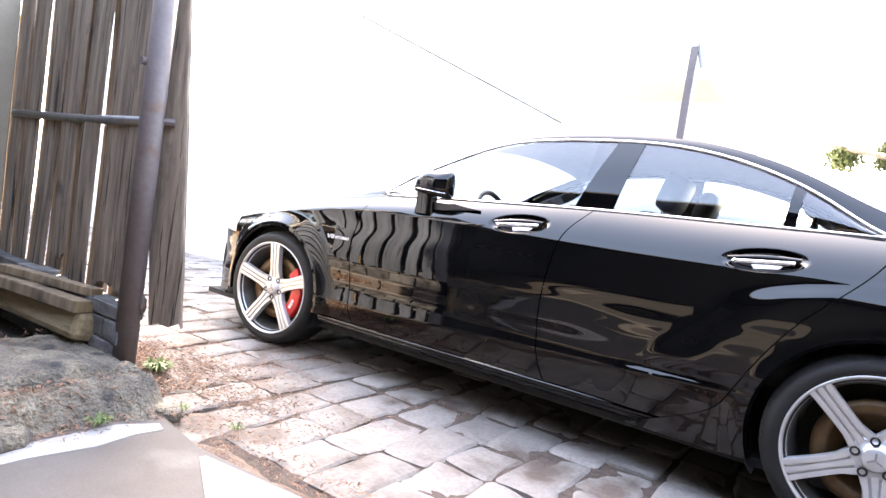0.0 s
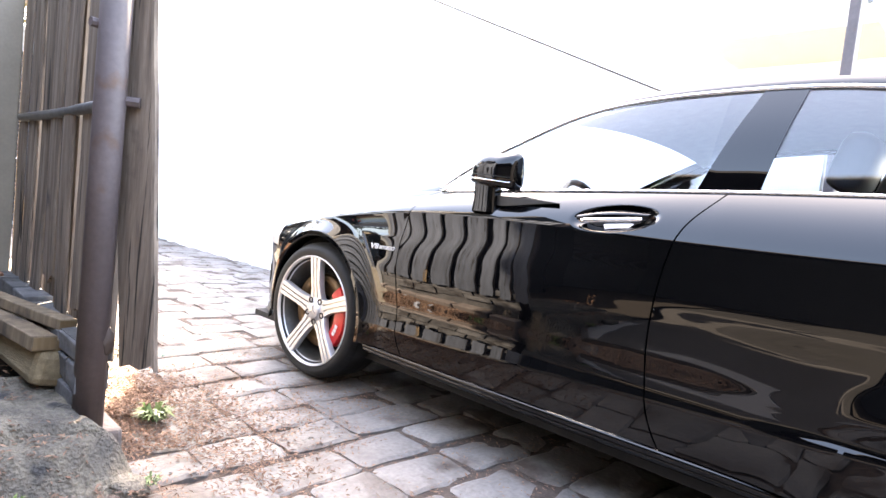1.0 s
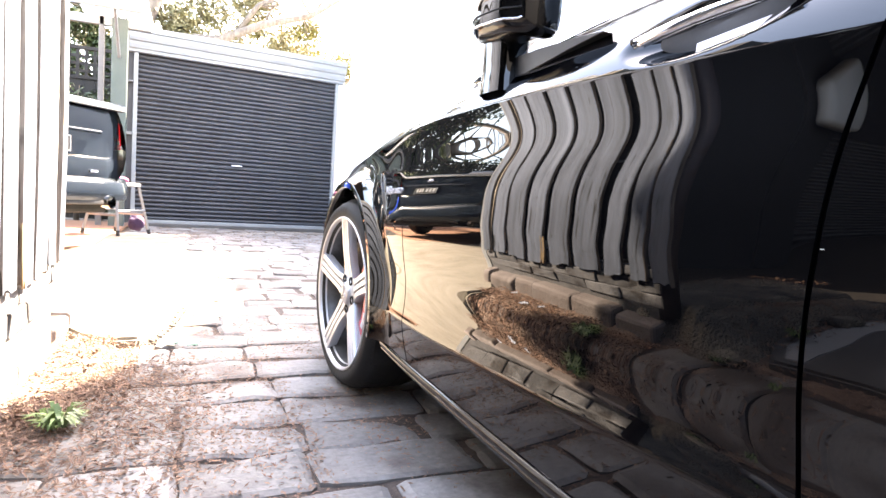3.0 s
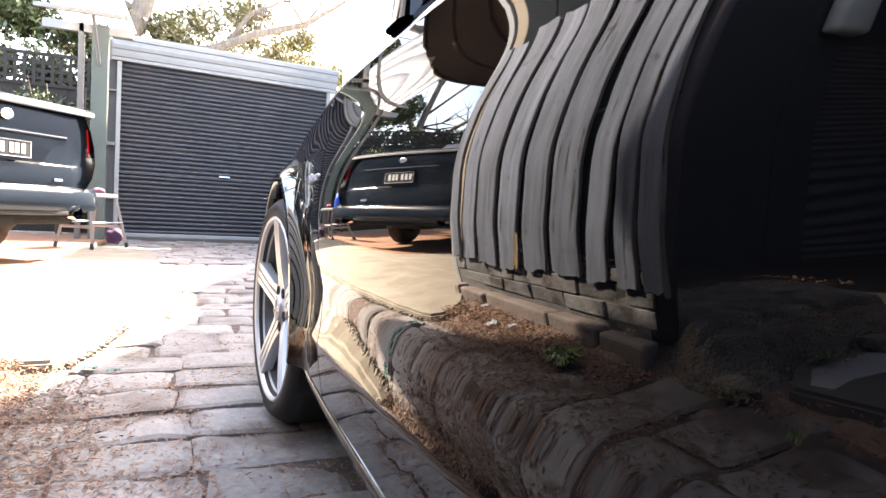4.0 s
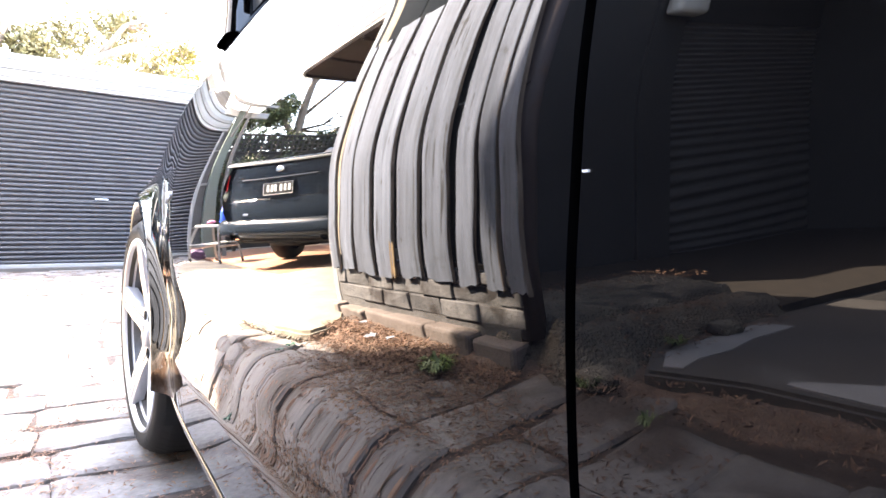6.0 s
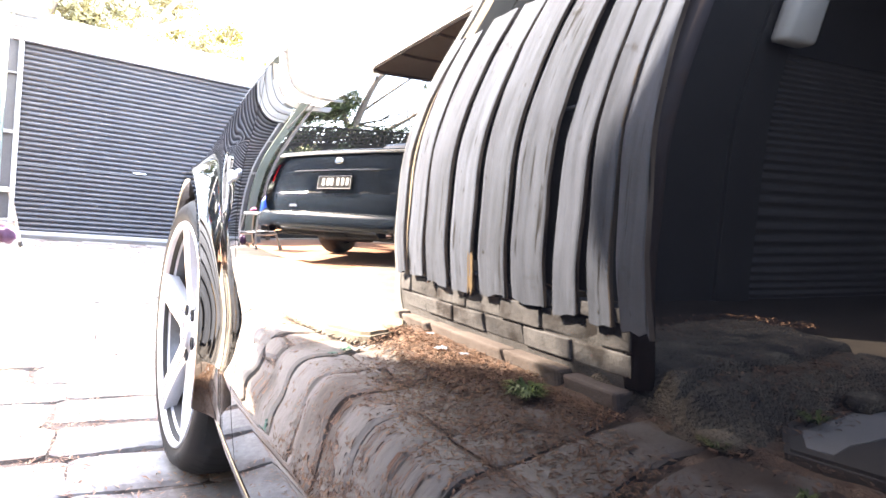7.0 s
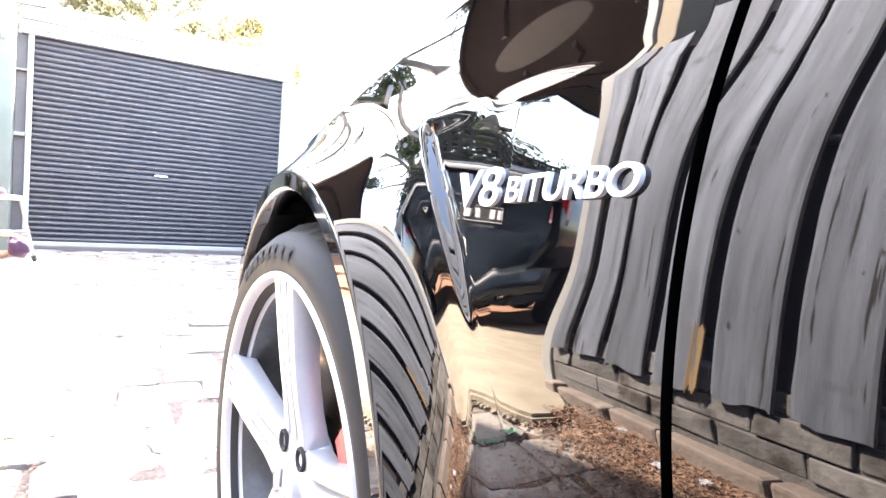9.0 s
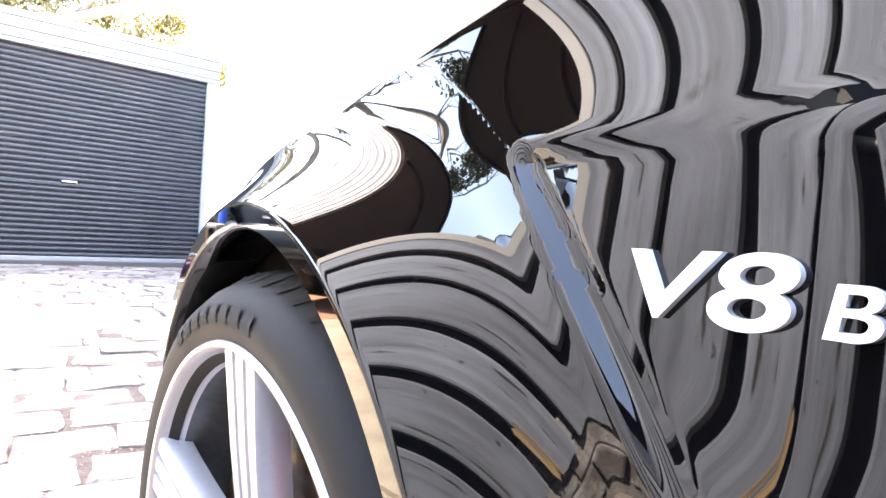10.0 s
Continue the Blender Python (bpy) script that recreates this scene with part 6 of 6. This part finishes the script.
bed = grid(lambda x, y: Vector((x, y, 0.010 + 0.024 * ease(-0.55, -0.86, x) - 0.03 * ease(-1.02, -1.08, x) + rolling(x, y) + 0.012 * noise.noise(Vector((x * 12, y * 12, 5))) - 0.05 * ease(0.56, 0.70, y) - 0.05 * ease(-0.76, -0.66, x + 0.16 * ease(0.10, -0.25, y) + 0.10 * ease(-0.30, -0.60, y) + 0.05 * ease(-0.7, -0.9, y) + 0.14 * noise.noise(Vector((y * 3, 0, 1)))))), steps(-1.15, -0.45, 48), steps(-2.6, 1.02, 180))
sheet(bed, MOULD, "verge", "brown leaf-strewn verge along the fence", "ground")
leaves("leaf_litter", [(-0.90, -0.70, -0.2, 0.7, 0.034), (-0.86, -0.60, -0.2, 0.5, 0.02), (-1.03, -0.86, -2.4, -0.55, 0.030), (-0.88, -0.70, -0.2, 0.7, 0.034), (-0.92, -0.72, -0.5, -0.1, 0.004)], 8000, 0.0085, LEAF_LITTER, "dry brown leaf litter along the fence", 21)
leaves("lane_leaves", [(-0.75, 1.8, -2.4, 7.4, -0.012), (-0.7, 0.5, -1.4, 1.8, -0.012), (-0.7, 0.5, -1.4, 1.8, -0.014), (-1.0, 1.8, 5.4, 7.4, 0.0), (-0.75, 0.2, -0.6, 1.2, -0.006), (-0.9, 1.6, 5.5, 7.5, 0.002), (-0.72, -0.1, -0.8, 0.4, -0.004)], 26000, 0.0075, LEAF_LITTER, "dry leaves scattered over the cobbles", 22, 0.2)
leaves("fence_litter", [(-0.82, -0.55, -1.2, 0.75, 0.004), (-0.80, -0.45, -0.9, 0.3, 0.002), (-0.78, -0.60, 0.0, 0.85, 0.008), (-0.75, -0.30, -1.2, 0.25, -0.002), (-0.70, -0.40, -0.5, 0.5, 0.0)], 5600, 0.009, LEAF_LITTER, "red-brown leaf litter strewn from the fence over the cobbles", 24, 0.25)
leaves("yard_leaves", [(-1.9, -1.05, -0.85, -0.55, 0), (-1.7, -1.25, -0.80, -0.62, 0), (-2.3, -1.1, -0.35, 0.0, 0)], 2000, 0.009, LEAF_LITTER, "dry leaves behind the fence", 23, 0.35, lambda x, y: max(mound(x, y), 0.045))


def weed(at, r, n, seed, label):
    rng = random.Random(seed)
    vs, fs = [], []
    for _ in range(n):
        a = rng.uniform(0, 6.28)
        d = Vector((math.cos(a), math.sin(a), 0))
        L = r * rng.uniform(0.4, 1.1)
        b = Vector(at) + d * rng.uniform(0, r * 0.5)
        side = d.cross(Vector((0, 0, 1))) * r * 0.09
        mid = b + d * L * 0.4 + Vector((0, 0, L * rng.uniform(0.3, 0.8)))
        tip = b + d * L * 0.9 + Vector((0, 0, L * rng.uniform(0.2, 0.7)))
        k = len(vs)
        vs += [b, mid - side, tip, mid + side]
        fs.append((k, k + 1, k + 2, k + 3))
    me = bpy.data.meshes.new("weed")
    me.from_pydata(vs, [], fs)
    me.materials.append(WEED)
    return tagged(new("weed", me), label, "plant")


weed((-0.745, -0.262, 0.02), 0.065, 130, 1, "small green weed growing in the leaf litter")
weed((-1.26, -0.80, 0.06), 0.04, 50, 2, "small green weed at the slab's edge")
weed((-0.93, -0.74, 0.02), 0.035, 40, 3, "small green weed at the slab's corner")
weed((-0.86, -0.98, 0.01), 0.03, 40, 4, "tiny green weed between the cobbles")


def scrap(name, at, size, m, label, seed):
    bm = grid(lambda u, v: Vector(at) + Vector((u * size, v * size * 0.6, 0.012 + 0.5 * size * noise.noise(Vector((u * 2 + seed, v * 2, 0))))), steps(-1, 1, 6), steps(-1, 1, 6))
    return tagged(part(name, bm, m, None, "", True, 80), label, "litter")


scrap("paper_scrap", (-0.74, 0.22, 0.045), 0.028, WHITE_LITTER, "crumpled white wrapper on the leaf litter", 1)
scrap("paper_scrap", (-0.78, 0.12, 0.045), 0.02, WHITE_LITTER, "small white paper scrap on the leaf litter", 4)
scrap("paper_scrap", (-0.83, 0.45, 0.05), 0.02, WHITE_LITTER, "small white paper scrap on the leaf litter", 7)

scrap("wrapper", (-0.50, 0.60, 0.005), 0.024, GREEN_LITTER, "crumpled green foil wrapper on the cobbles", 3)
scrap("wrapper", (-0.42, 0.56, 0.005), 0.02, GREEN_LITTER, "crumpled green foil wrapper on the cobbles", 9)

# ---- pieces of walls and ground ----
rng = random.Random(31)
for row, z in enumerate((0.135, 0.222, 0.309)):
    y = -0.47 - 0.11 * (row % 2)
    while y < 0.93:
        L = 0.225 + rng.uniform(-0.006, 0.006)
        a, b = max(y, -0.47), min(y + L, 0.95)
        if b - a > 0.05:
            bm = box(FX - 0.10, FX - 0.010 + rng.uniform(-0.006, 0.006), a, b, z, z + 0.080 - (0.03 * rng.random() if row == 2 else 0), 0.006)
            for v in bm.verts:
                v.co += Vector((0.006, 0.006, 0.006)) * noise.noise(v.co * 19) + Vector((0.004, 0.004, 0.004)) * noise.noise(v.co * 47 + Vector((3, 1, 7)))
            part("brick", bm, BRICK, base)
        y += L + 0.011
y = -0.46
while y < 0.93:
    L = rng.uniform(0.16, 0.33)
    bm = box(FX - 0.04, FX + 0.048 + rng.uniform(-0.008, 0.012), y, min(y + L, 0.95), -0.05, 0.095 + rng.uniform(-0.014, 0.008), 0.014)
    for v in bm.verts:
        v.co += Vector((0.008, 0.006, 0.007)) * noise.noise(v.co * 17)
    part("footing_stone", bm, FOOTING, base)
    y += L + 0.012

# cobbles: courses across the lane, the near ones as pieces of their own
lane = tagged(new("lane"), "old bluestone cobbles laid in courses, with litter in the joints", "paving", kind="structure")
kinds = []
for i in range(28):
    L = (0.24, 0.27, 0.30, 0.32, 0.35, 0.39, 0.44)[i % 7]
    me = bpy.data.meshes.new("cobble")
    bm = stone(rng, L - 0.003, 0.213, 0.0, 0.014)
    bm.to_mesh(me)
    bm.free()
    me.materials.append(STONE)
    kinds.append((L, me))
far = bmesh.new()
near_count = 0
row = 0
y = -5.2
while y < 7.6:
    left = -0.74 if y < 1.0 else -0.40
    if y > 4.9:
        left = -1.05
    if y < -0.45:
        left = -0.90
    x = left - rng.uniform(0.0, 0.22)
    while x < 1.86:
        L, me = kinds[rng.randrange(28)]
        cx, cy = x + L / 2, y + 0.02 * math.sin(x * 1.7 + row) + rng.uniform(-0.008, 0.008)
        M = pose(cx, cy, rolling(cx, cy) + rng.uniform(-0.006, 0.006), rng.uniform(-1.3, 1.3), rng.uniform(-1.3, 1.3), rng.uniform(-1.5, 1.5) + rng.choice((0, 180)))
        if -1.9 < y < 3.1 and cx < 0.75 and near_count < 300:
            ob = new("cobble", me)
            ob.parent = lane
            ob.matrix_basis = M
            near_count += 1
        else:
            k = len(far.verts)
            far.from_mesh(me)
            far.verts.ensure_lookup_table()
            for v in far.verts[k:]:
                v.co = M @ v.co
        x += L + rng.choice((0.0, 0.0, 0.005, 0.02))
    y += 0.218
    row += 1
tagged(part("far_cobbles", far, STONE, lane), "bluestone cobbles", kind="stuff")
